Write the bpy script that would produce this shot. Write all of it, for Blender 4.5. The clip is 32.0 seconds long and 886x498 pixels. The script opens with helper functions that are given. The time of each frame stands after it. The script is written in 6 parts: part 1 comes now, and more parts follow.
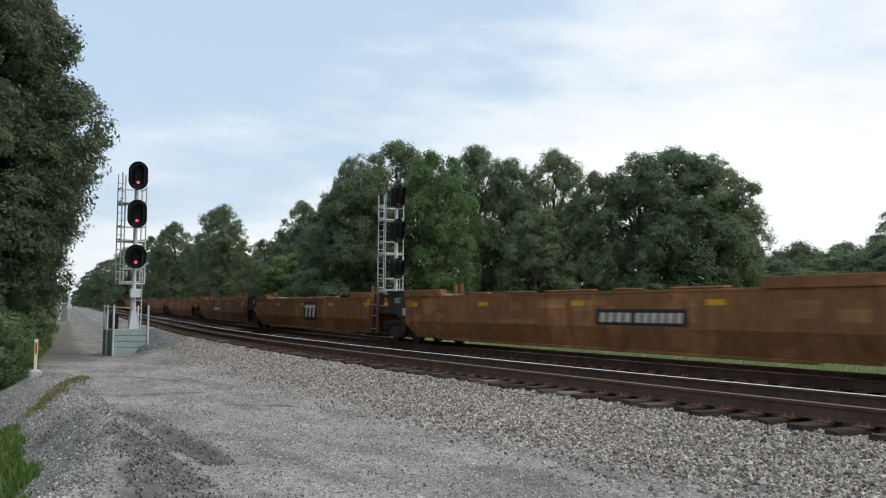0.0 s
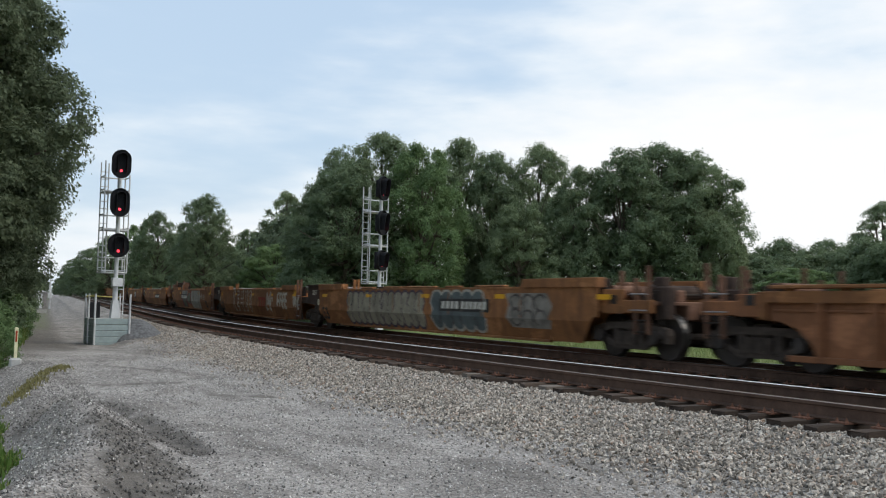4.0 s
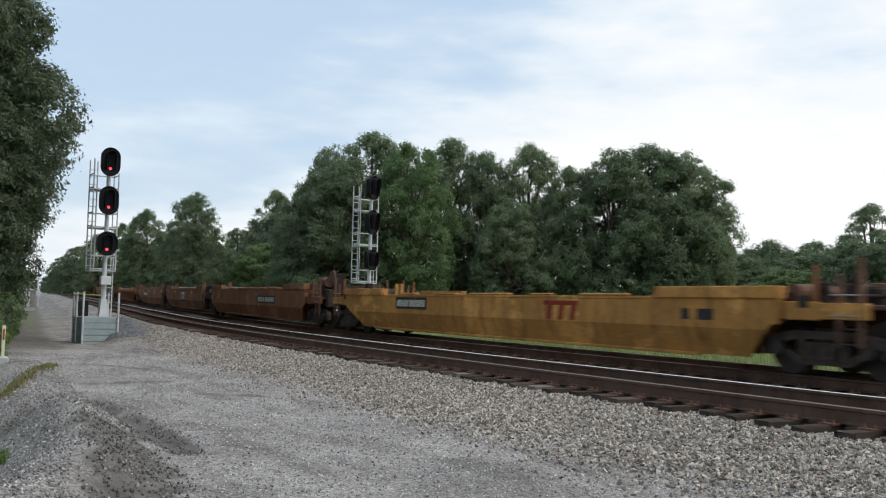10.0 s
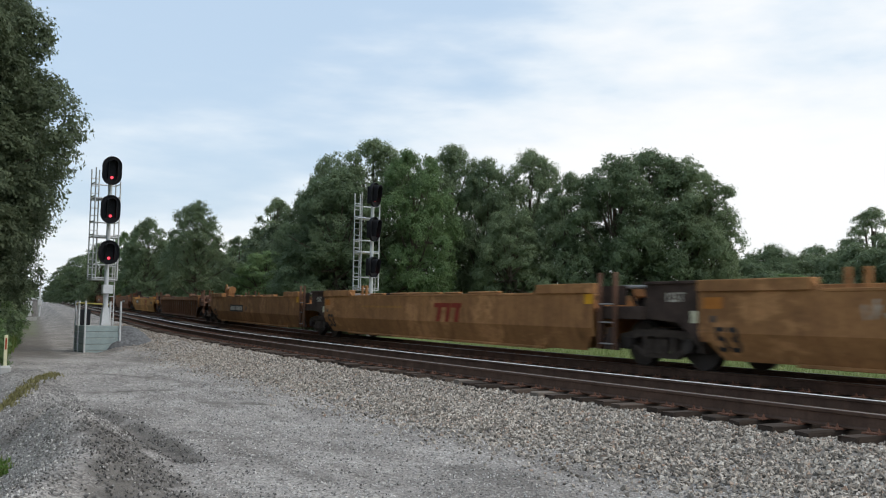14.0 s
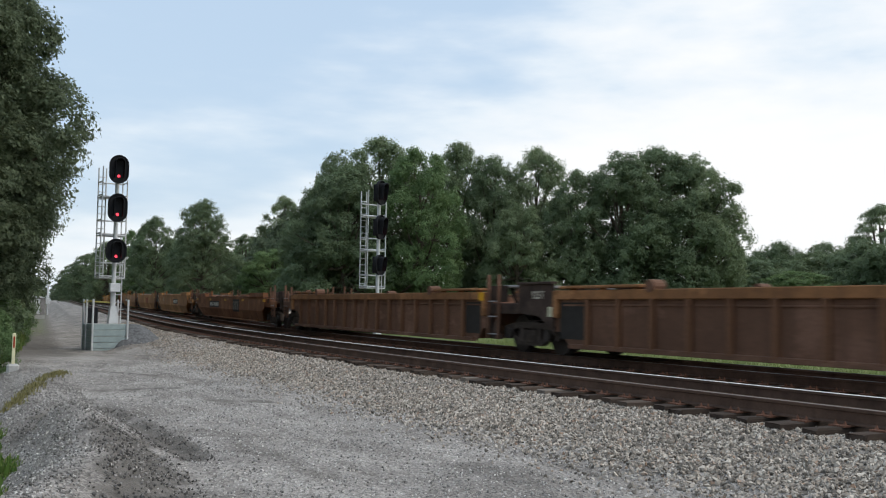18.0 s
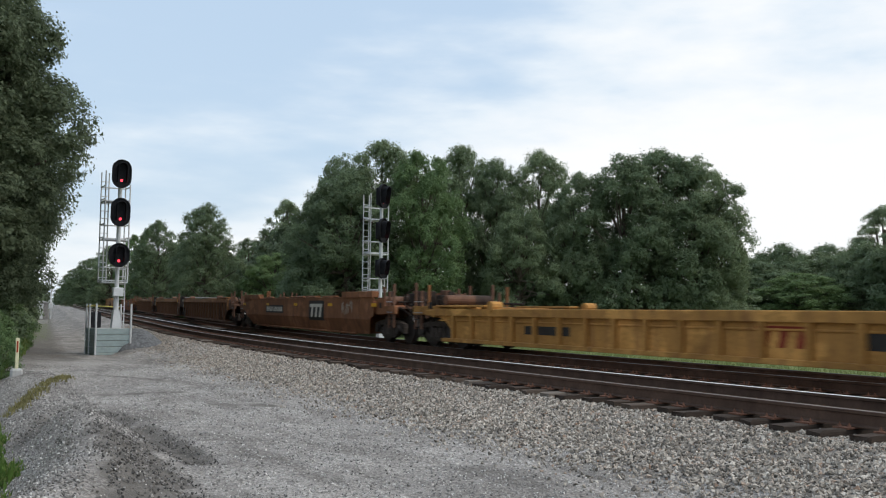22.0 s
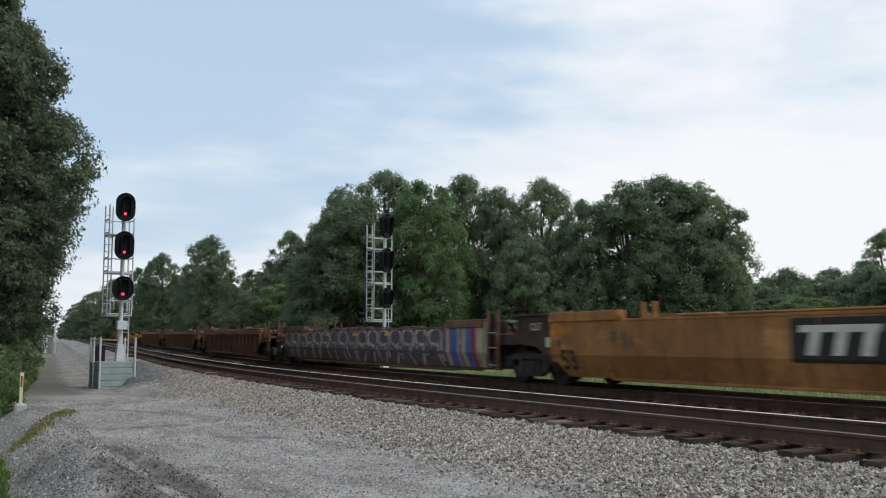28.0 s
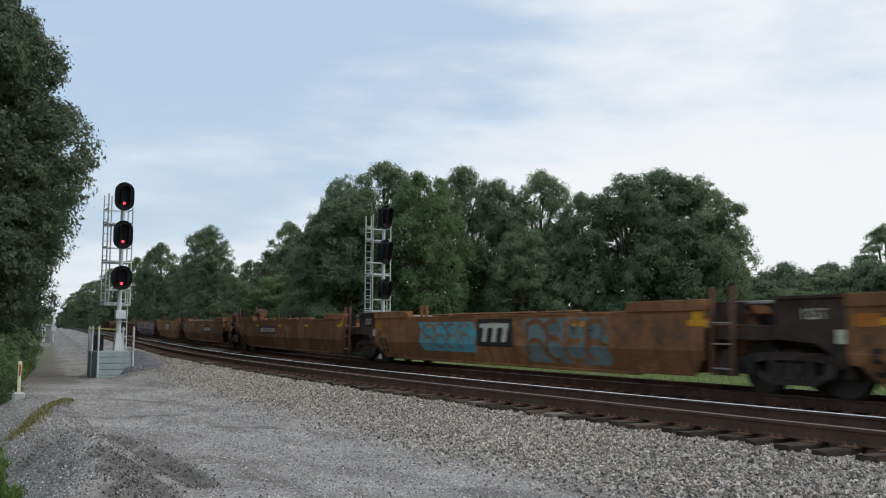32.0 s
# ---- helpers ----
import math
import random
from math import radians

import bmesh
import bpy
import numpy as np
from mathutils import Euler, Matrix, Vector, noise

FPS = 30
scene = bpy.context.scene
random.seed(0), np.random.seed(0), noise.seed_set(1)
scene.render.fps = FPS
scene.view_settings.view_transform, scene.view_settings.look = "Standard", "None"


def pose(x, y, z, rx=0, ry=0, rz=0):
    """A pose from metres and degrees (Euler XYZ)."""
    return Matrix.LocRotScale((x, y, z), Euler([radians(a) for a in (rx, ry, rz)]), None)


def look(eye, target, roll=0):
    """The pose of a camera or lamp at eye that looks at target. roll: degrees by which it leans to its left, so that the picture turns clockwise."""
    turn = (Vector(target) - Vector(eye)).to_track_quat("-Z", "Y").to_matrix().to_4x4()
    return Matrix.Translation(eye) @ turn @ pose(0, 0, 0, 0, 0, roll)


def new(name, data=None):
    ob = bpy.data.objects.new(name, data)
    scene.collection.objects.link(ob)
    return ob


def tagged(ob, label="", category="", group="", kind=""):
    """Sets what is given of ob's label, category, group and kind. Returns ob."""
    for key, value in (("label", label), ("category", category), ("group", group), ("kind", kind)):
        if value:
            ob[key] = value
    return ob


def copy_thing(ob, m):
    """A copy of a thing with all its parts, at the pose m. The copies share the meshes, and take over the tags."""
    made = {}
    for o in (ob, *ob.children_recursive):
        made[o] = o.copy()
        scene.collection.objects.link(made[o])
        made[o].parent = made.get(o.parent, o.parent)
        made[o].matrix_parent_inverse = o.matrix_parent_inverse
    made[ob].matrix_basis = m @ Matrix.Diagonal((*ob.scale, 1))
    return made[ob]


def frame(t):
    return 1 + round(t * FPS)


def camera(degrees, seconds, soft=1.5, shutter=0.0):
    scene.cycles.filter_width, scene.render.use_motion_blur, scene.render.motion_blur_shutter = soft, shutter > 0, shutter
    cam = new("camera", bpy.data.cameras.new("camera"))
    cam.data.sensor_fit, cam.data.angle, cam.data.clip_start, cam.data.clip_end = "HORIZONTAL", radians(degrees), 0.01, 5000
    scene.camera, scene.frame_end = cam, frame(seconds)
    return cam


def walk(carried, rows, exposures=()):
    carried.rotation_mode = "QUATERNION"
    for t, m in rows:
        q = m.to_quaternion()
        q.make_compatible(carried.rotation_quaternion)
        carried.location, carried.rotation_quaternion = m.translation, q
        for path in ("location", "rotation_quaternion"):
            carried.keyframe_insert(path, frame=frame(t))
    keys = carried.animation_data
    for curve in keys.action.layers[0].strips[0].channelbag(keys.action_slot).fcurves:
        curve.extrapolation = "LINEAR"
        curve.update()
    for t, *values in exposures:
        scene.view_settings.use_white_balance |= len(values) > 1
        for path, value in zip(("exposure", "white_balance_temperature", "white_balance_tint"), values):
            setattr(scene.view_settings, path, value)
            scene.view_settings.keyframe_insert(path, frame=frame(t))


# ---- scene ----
FOV = 51.1
EYE = (0.0, 0.0, 1.62)
cam = camera(FOV, 32.0, soft=1.1, shutter=0.3)
TURNS = [
    (0.0, 93.951, -0.400, -29.378), (0.5, 93.897, -0.408, -29.278), (1.0, 94.104, -0.588, -29.463), (1.5, 94.009, -0.809, -29.710),
    (2.0, 93.712, -0.816, -30.005), (2.5, 93.552, -0.977, -30.178), (3.0, 93.485, -0.914, -30.153), (3.5, 93.488, -0.998, -30.246),
    (5.5, 93.597, -1.008, -30.842), (6.0, 93.596, -1.159, -30.865), (6.5, 93.669, -1.147, -30.954), (7.0, 93.659, -1.253, -30.913),
    (7.5, 93.625, -1.207, -30.890), (8.0, 93.482, -1.193, -30.788), (8.5, 93.463, -1.289, -30.921), (9.0, 93.452, -1.268, -30.964),
    (9.5, 93.463, -1.319, -30.977), (10.0, 93.513, -1.282, -31.032), (10.5, 93.446, -1.299, -31.015), (11.0, 93.414, -1.315, -31.172),
    (11.5, 93.381, -1.263, -31.169), (12.0, 93.381, -1.257, -31.163), (12.5, 93.414, -1.371, -31.225), (13.0, 93.568, -1.347, -31.274),
    (13.5, 93.727, -1.071, -31.046), (14.0, 93.919, -0.917, -30.912), (14.5, 94.153, -0.939, -30.807), (16.5, 94.171, -0.922, -30.756),
    (17.0, 94.030, -0.846, -30.592), (17.5, 93.873, -0.785, -30.572), (18.0, 93.776, -0.838, -30.508), (18.5, 93.670, -0.800, -30.433),
    (19.0, 93.576, -0.672, -30.206), (19.5, 93.628, -0.547, -30.061), (20.0, 93.723, -0.559, -30.196), (20.5, 93.825, -0.532, -30.344),
    (21.0, 93.907, -0.559, -30.446), (21.5, 93.920, -0.522, -30.411), (22.0, 93.967, -0.626, -30.331), (22.5, 94.020, -0.540, -30.401),
    (23.0, 94.004, -0.406, -30.602), (23.5, 93.919, -0.339, -30.972), (24.0, 93.931, -0.050, -30.967), (24.5, 93.901, 0.051, -30.639),
    (25.0, 93.963, -0.005, -30.446), (25.5, 94.215, 0.068, -30.032), (27.5, 95.824, 0.004, -29.943), (28.0, 95.758, 0.101, -30.050),
    (28.5, 95.640, 0.160, -30.003), (29.0, 95.410, -0.061, -29.911), (29.5, 95.317, -0.027, -29.944), (30.0, 95.258, -0.033, -29.955),
    (30.5, 95.342, -0.098, -29.952), (31.0, 95.463, -0.237, -29.763), (31.5, 95.458, -0.227, -30.057), (32.0, 95.243, -0.294, -30.160)]
walk(cam, [(t, pose(*EYE, a, b, c)) for t, a, b, c in TURNS], [(0, 0.0, 6500, 10), (24, 0.0, 6500, 10), (28, -0.1, 6420, 10), (32, -0.15, 6400, 10)])

# ---- world and sun ----
SUN_EL, SUN_AZ = radians(54), radians(135)


def make_world():
    w = bpy.data.worlds.new("sky")
    scene.world = w
    w.use_nodes = True
    nt = w.node_tree
    nt.nodes.clear()
    n = nt.nodes.new
    out, mix = n("ShaderNodeOutputWorld"), n("ShaderNodeMixShader")
    blue, cloud = n("ShaderNodeBackground"), n("ShaderNodeBackground")
    sky = n("ShaderNodeTexSky")
    sky.sky_type, sky.sun_disc = "NISHITA", False
    sky.sun_elevation, sky.sun_rotation = SUN_EL, SUN_AZ
    sky.air_density, sky.dust_density = 1.6, 1.0
    blue.inputs[1].default_value = 0.1
    nt.links.new(sky.outputs[0], blue.inputs[0])
    co, mp = n("ShaderNodeTexCoord"), n("ShaderNodeMapping")
    mp.inputs["Rotation"].default_value = (0, 0, radians(20))
    mp.inputs["Location"].default_value = (0.3, 0.12, -0.25)
    mp.inputs["Scale"].default_value = (1.1, 1.6, 4.6)
    nt.links.new(co.outputs["Generated"], mp.inputs[0])
    noise_a, noise_b = n("ShaderNodeTexNoise"), n("ShaderNodeTexNoise")
    noise_a.inputs["Scale"].default_value, noise_a.inputs["Detail"].default_value = 1.7, 6
    noise_b.inputs["Scale"].default_value, noise_b.inputs["Detail"].default_value = 4.5, 5
    for t in (noise_a, noise_b):
        nt.links.new(mp.outputs[0], t.inputs[0])
    # the cloud deck thickens towards the sun's quarter
    sep = n("ShaderNodeVectorMath")
    sep.operation = "DOT_PRODUCT"
    sep.inputs[1].default_value = (0.93, 0.25, 0.0)
    nt.links.new(co.outputs["Generated"], sep.inputs[0])
    lift = n("ShaderNodeMapRange")
    lift.inputs["From Min"].default_value, lift.inputs["From Max"].default_value = 0.55, 0.96
    lift.inputs["To Min"].default_value, lift.inputs["To Max"].default_value = -0.16, 0.36
    nt.links.new(sep.outputs["Value"], lift.inputs["Value"])
    add = n("ShaderNodeMath")
    add.operation = "ADD"
    nt.links.new(noise_a.outputs["Fac"], add.inputs[0])
    nt.links.new(lift.outputs[0], add.inputs[1])
    # a hazy bank of cloud along the horizon
    height = n("ShaderNodeSeparateXYZ")
    nt.links.new(co.outputs["Generated"], height.inputs[0])
    bank = n("ShaderNodeMapRange")
    bank.inputs["From Min"].default_value, bank.inputs["From Max"].default_value = 0.04, 0.24
    bank.inputs["To Min"].default_value, bank.inputs["To Max"].default_value = 0.34, 0.0
    nt.links.new(height.outputs["Z"], bank.inputs["Value"])
    low = n("ShaderNodeMath")
    low.operation = "ADD"
    nt.links.new(add.outputs[0], low.inputs[0])
    nt.links.new(bank.outputs[0], low.inputs[1])
    add2 = n("ShaderNodeMath")
    add2.operation = "MULTIPLY_ADD"
    add2.inputs[1].default_value = 0.55
    nt.links.new(noise_b.outputs["Fac"], add2.inputs[0])
    nt.links.new(low.outputs[0], add2.inputs[2])
    ramp = n("ShaderNodeMapRange")
    ramp.interpolation_type = "SMOOTHSTEP"
    ramp.inputs["From Min"].default_value, ramp.inputs["From Max"].default_value = 0.6, 1.06
    ramp.inputs["To Min"].default_value, ramp.inputs["To Max"].default_value = 0.74, 1.0
    nt.links.new(add2.outputs[0], ramp.inputs["Value"])
    tone = n("ShaderNodeValToRGB")
    tone.color_ramp.elements[0].position, tone.color_ramp.elements[0].color = 0.74, (0.62, 0.79, 1.0, 1)
    tone.color_ramp.elements[1].position, tone.color_ramp.elements[1].color = 1.0, (1.0, 1.015, 1.025, 1)
    mid = tone.color_ramp.elements.new(0.87)
    mid.color = (0.86, 0.95, 1.04, 1)
    nt.links.new(ramp.outputs[0], tone.inputs[0])
    nt.links.new(tone.outputs[0], cloud.inputs[0])
    cloud.inputs[1].default_value = 1.0
    nt.links.new(ramp.outputs[0], mix.inputs[0])
    nt.links.new(blue.outputs[0], mix.inputs[1])
    nt.links.new(cloud.outputs[0], mix.inputs[2])
    nt.links.new(mix.outputs[0], out.inputs[0])


make_world()
sun = new("sun", bpy.data.lights.new("sun", "SUN"))
sun.data.energy, sun.data.angle, sun.data.color = 1.8, radians(40), (1.0, 0.92, 0.8)
sun.matrix_world = look((0, 0, 0), (-math.sin(SUN_AZ) * math.cos(SUN_EL), -math.cos(SUN_AZ) * math.cos(SUN_EL), -math.sin(SUN_EL)))

# ---- the line of the track: y runs along it, u is the offset from the near rail ----
D0, BEND, BEND_END, GRADE, GRADE2 = 9.05, 0.002450, 51.87, -0.00131, 0.0001
RAIL_Z, U_FAR, GAUGE = 0.62, 3.92, 1.5
SPEED = 17.11


def side(y):
    q = min(max(y, -20.0), BEND_END)
    return BEND / 2 * q * q + (y - q) * BEND * q


def rise(y):
    q = min(max(y, -20.0), BEND_END)
    full = GRADE * q + GRADE2 * q * q
    far = y - q
    slope = GRADE + 2 * GRADE2 * q
    return full + slope * (far if far < 300 else 300 + (far - 300) * 0.3)


def heading(y):
    return BEND * min(max(y, -20.0), BEND_END)


def spot(y, u, z=0.0):
    """World place at y along the track, u across it and z over the level ground."""
    k = heading(y)
    n = 1 / math.sqrt(1 + k * k)
    return Vector((D0 + side(y) + u * n, y - u * k * n, z + rise(y)))


# ---- materials ----
def material(name, rough=0.8, metal=0.0):
    m = bpy.data.materials.new(name)
    m.use_nodes = True
    b = m.node_tree.nodes["Principled BSDF"]
    b.inputs["Roughness"].default_value, b.inputs["Metallic"].default_value = rough, metal
    return m, m.node_tree, b


def noise_node(nt, scale, detail=4, rough=0.6, space="Object", stretch=(1, 1, 1)):
    co, mp, no = (nt.nodes.new(k) for k in ("ShaderNodeTexCoord", "ShaderNodeMapping", "ShaderNodeTexNoise"))
    mp.inputs["Scale"].default_value = stretch
    no.inputs["Scale"].default_value, no.inputs["Detail"].default_value, no.inputs["Roughness"].default_value = scale, detail, rough
    nt.links.new(co.outputs[space], mp.inputs[0])
    nt.links.new(mp.outputs[0], no.inputs[0])
    return no


def ramp_node(nt, src, stops):
    r = nt.nodes.new("ShaderNodeValToRGB")
    e = r.color_ramp.elements
    while len(e) < len(stops):
        e.new(0.5)
    for k, (p, c) in zip(e, stops):
        k.position, k.color = p, (*c, 1)
    nt.links.new(src, r.inputs[0])
    return r


def mix_node(nt, fac, a, b, kind="MIX"):
    m = nt.nodes.new("ShaderNodeMix")
    m.data_type, m.blend_type = "RGBA", kind
    for sock, v in ((m.inputs[0], fac), (m.inputs[6], a), (m.inputs[7], b)):
        if isinstance(v, bpy.types.NodeSocket):
            nt.links.new(v, sock)
        elif isinstance(v, (int, float)):
            sock.default_value = v
        else:
            sock.default_value = (*v, 1)
    return m.outputs[2]


def bump_node(nt, b, src, strength=0.4, dist=0.02):
    k = nt.nodes.new("ShaderNodeBump")
    k.inputs["Strength"].default_value, k.inputs["Distance"].default_value = strength, dist
    nt.links.new(src, k.inputs["Height"])
    nt.links.new(k.outputs[0], b.inputs["Normal"])


def plain(name, c, rough=0.6, metal=0.0, vary=0.25, scale=6.0, gloss=0.15):
    """A weathered plain surface: its colour varies by grime at two scales."""
    m, nt, b = material(name, rough, metal)
    big, fine = noise_node(nt, scale, 5), noise_node(nt, scale * 9, 3)
    b.inputs["Specular IOR Level"].default_value = 0.5 if metal else gloss
    lo, hi = [v * (1 - vary) for v in c], [min(1, v * (1 + vary)) for v in c]
    base = ramp_node(nt, big.outputs["Fac"], [(0.3, lo), (0.7, hi)]).outputs[0]
    nt.links.new(mix_node(nt, 0.25, base, fine.outputs["Fac"], "OVERLAY"), b.inputs["Base Color"])
    bump_node(nt, b, fine.outputs["Fac"], 0.15, 0.004)
    return m


def car_paint(name, paint, rust, amount=0.45):
    """Faded freight-car paint, with rust patches and streaks that run down the sides."""
    m, nt, b = material(name, 0.75)
    b.inputs["Specular IOR Level"].default_value = 0.25
    big = noise_node(nt, 0.55, 5, 0.65)
    streak = noise_node(nt, 2.2, 4, 0.6, stretch=(2.2, 1, 0.22))
    fine = noise_node(nt, 14, 4)
    lo, hi = [v * 0.62 for v in paint], [v * 1.24 for v in paint]
    tone = ramp_node(nt, big.outputs["Fac"], [(0.3, lo), (0.72, hi)]).outputs[0]
    fade = noise_node(nt, 0.9, 5, 0.62, stretch=(1, 1, 1.7))
    faded = ramp_node(nt, fade.outputs["Fac"], [(0.54, (0, 0, 0)), (0.6, (0.85, 0.85, 0.85))]).outputs[0]
    tone = mix_node(nt, faded, tone, [min(1, v * k) for v, k in zip(paint, (1.45, 1.5, 1.6))])
    worn_shade = ramp_node(nt, streak.outputs["Fac"], [(0.62 - amount * 0.3, (0, 0, 0)), (0.72, (1, 1, 1))]).outputs[0]
    c = mix_node(nt, worn_shade, tone, rust)
    dust = ramp_node(nt, fine.outputs["Fac"], [(0.45, (0, 0, 0)), (0.75, (0.5, 0.5, 0.5))]).outputs[0]
    c = mix_node(nt, dust, c, [v * 0.6 for v in rust])
    soot = noise_node(nt, 1.3, 6, 0.7, stretch=(1.3, 1, 0.55))
    stain = ramp_node(nt, soot.outputs["Fac"], [(0.56, (0, 0, 0)), (0.7, (0.7, 0.7, 0.7))]).outputs[0]
    c = mix_node(nt, stain, c, [v * 0.5 for v in rust])
    info = nt.nodes.new("ShaderNodeObjectInfo")
    shade = ramp_node(nt, info.outputs["Random"], [(0, (0.86, 0.86, 0.86)), (1, (1.0, 1.0, 1.0))]).outputs[0]
    nt.links.new(mix_node(nt, 1.0, c, shade, "MULTIPLY"), b.inputs["Base Color"])
    bump_node(nt, b, big.outputs["Fac"], 0.25, 0.03)
    return m


def stone_mat(name, stops, rough=0.9):
    m, nt, b = material(name, rough)
    g = nt.nodes.new("ShaderNodeNewGeometry")
    fine = noise_node(nt, 40, 3)
    c = ramp_node(nt, g.outputs["Random Per Island"], stops).outputs[0]
    nt.links.new(mix_node(nt, 0.35, c, fine.outputs["Fac"], "OVERLAY"), b.inputs["Base Color"])
    return m


def leaf_mat(name, stops, trans=0.38):
    m, nt, b = material(name, 0.6)
    b.inputs["Specular IOR Level"].default_value = 0.2
    g = nt.nodes.new("ShaderNodeNewGeometry")
    info = nt.nodes.new("ShaderNodeObjectInfo")
    c = ramp_node(nt, g.outputs["Random Per Island"], stops).outputs[0]
    shade = ramp_node(nt, info.outputs["Random"], [(0, (0.8, 0.84, 0.8)), (1, (1.12, 1.1, 1.05))]).outputs[0]
    c = mix_node(nt, 1.0, c, shade, "MULTIPLY")
    nt.links.new(c, b.inputs["Base Color"])
    t, mx = nt.nodes.new("ShaderNodeBsdfTranslucent"), nt.nodes.new("ShaderNodeMixShader")
    nt.links.new(c, t.inputs[0])
    mx.inputs[0].default_value = trans
    nt.links.new(b.outputs[0], mx.inputs[1])
    nt.links.new(t.outputs[0], mx.inputs[2])
    nt.links.new(mx.outputs[0], nt.nodes["Material Output"].inputs[0])
    return m


def ground_mat():
    """Gravel, ballast bed and grass, told apart by the sheet's own zone attribute."""
    m, nt, b = material("ground_cover", 0.95)
    at = nt.nodes.new("ShaderNodeAttribute")
    at.attribute_name = "zone"
    sep = nt.nodes.new("ShaderNodeSeparateColor")
    nt.links.new(at.outputs["Color"], sep.inputs[0])
    big, mid, fine = noise_node(nt, 0.5, 5), noise_node(nt, 4.5, 5), noise_node(nt, 55, 3, 0.7)
    cells = nt.nodes.new("ShaderNodeTexVoronoi")
    cells.inputs["Scale"].default_value = 42
    co = nt.nodes.new("ShaderNodeTexCoord")
    nt.links.new(co.outputs["Object"], cells.inputs["Vector"])
    grit = ramp_node(nt, cells.outputs["Color"], [(0.1, (0.2, 0.183, 0.165)), (0.5, (0.375, 0.345, 0.315)), (0.9, (0.57, 0.53, 0.485))]).outputs[0]
    stain = ramp_node(nt, big.outputs["Fac"], [(0.35, (0.62, 0.61, 0.6)), (0.62, (1, 1, 1))]).outputs[0]
    blotch = ramp_node(nt, mid.outputs["Fac"], [(0.3, (0.8, 0.79, 0.78)), (0.65, (1.05, 1.05, 1.05))]).outputs[0]
    gravel = mix_node(nt, 1.0, mix_node(nt, 1.0, grit, stain, "MULTIPLY"), blotch, "MULTIPLY")
    ruts = noise_node(nt, 1.5, 4, 0.55, stretch=(1, 0.22, 1))
    marks = ramp_node(nt, ruts.outputs["Fac"], [(0.36, (0.68, 0.67, 0.66)), (0.5, (1, 1, 1))]).outputs[0]
    gravel = mix_node(nt, 1.0, gravel, marks, "MULTIPLY")
    # Dark bed tone also holds the shadow that lies under the train.
    bed = ramp_node(nt, cells.outputs["Color"], [(0.1, (0.035, 0.03, 0.026)), (0.9, (0.14, 0.12, 0.1))]).outputs[0]
    grass = ramp_node(nt, mid.outputs["Fac"], [(0.3, (0.08, 0.115, 0.032)), (0.55, (0.17, 0.22, 0.07)), (0.75, (0.28, 0.29, 0.12))]).outputs[0]
    # Dirt tone; it also serves as painted shade on bank and far road.
    dirt_shade = ramp_node(nt, mid.outputs["Fac"], [(0.3, (0.078, 0.069, 0.059)), (0.7, (0.19, 0.17, 0.148))]).outputs[0]
    # ragged borders between the zones
    edge = nt.nodes.new("ShaderNodeMath")
    edge.operation = "MULTIPLY_ADD"
    edge.inputs[1].default_value, edge.inputs[2].default_value = 0.9, -0.45
    nt.links.new(mid.outputs["Fac"], edge.inputs[0])

    def border(src):
        a, r = nt.nodes.new("ShaderNodeMath"), nt.nodes.new("ShaderNodeMapRange")
        a.operation = "ADD"
        nt.links.new(src, a.inputs[0])
        nt.links.new(edge.outputs[0], a.inputs[1])
        r.inputs["From Min"].default_value, r.inputs["From Max"].default_value = 0.35, 0.65
        nt.links.new(a.outputs[0], r.inputs["Value"])
        return r.outputs[0]

    c = mix_node(nt, border(sep.outputs[0]), gravel, bed)
    c = mix_node(nt, border(sep.outputs[2]), c, dirt_shade)
    c = mix_node(nt, border(sep.outputs[1]), c, grass)
    nt.links.new(c, b.inputs["Base Color"])
    bump_node(nt, b, cells.outputs["Distance"], 0.7, 0.03)
    return m


GROUND = ground_mat()
BALLAST = stone_mat("ballast_stone", [(0, (0.092, 0.08, 0.065)), (0.25, (0.235, 0.204, 0.168)), (0.6, (0.375, 0.327, 0.272)), (0.88, (0.59, 0.53, 0.455)), (1, (0.3, 0.19, 0.125))])
DAMP = stone_mat("damp_clods", [(0, (0.045, 0.041, 0.037)), (0.5, (0.13, 0.119, 0.107)), (1, (0.34, 0.315, 0.29))])
BANK_STONE = stone_mat("bank_stone", [(0, (0.1, 0.093, 0.085)), (0.6, (0.22, 0.205, 0.188)), (1, (0.36, 0.34, 0.31))])
PEBBLE = stone_mat("pebble_stone", [(0, (0.1, 0.093, 0.085)), (0.5, (0.36, 0.337, 0.312)), (1, (0.68, 0.645, 0.6))])


def tie_mat():
    """Creosoted timber; each sleeper weathered to its own tone."""
    m, nt, b = material("tie_timber", 0.92)
    b.inputs["Specular IOR Level"].default_value = 0.15
    info = nt.nodes.new("ShaderNodeObjectInfo")
    grain, blot = noise_node(nt, 6, 5, 0.65, stretch=(0.6, 6, 6)), noise_node(nt, 2.5, 4)
    own = ramp_node(nt, info.outputs["Random"], [(0, (0.035, 0.027, 0.022)), (0.6, (0.075, 0.055, 0.043)), (0.92, (0.1, 0.076, 0.06)), (1, (0.24, 0.21, 0.18))]).outputs[0]
    own = mix_node(nt, 0.55, own, grain.outputs["Fac"], "OVERLAY")
    dust = ramp_node(nt, blot.outputs["Fac"], [(0.5, (0, 0, 0)), (0.75, (0.25, 0.25, 0.25))]).outputs[0]
    nt.links.new(mix_node(nt, dust, own, (0.17, 0.15, 0.13)), b.inputs["Base Color"])
    bump_node(nt, b, grain.outputs["Fac"], 0.5, 0.01)
    return m


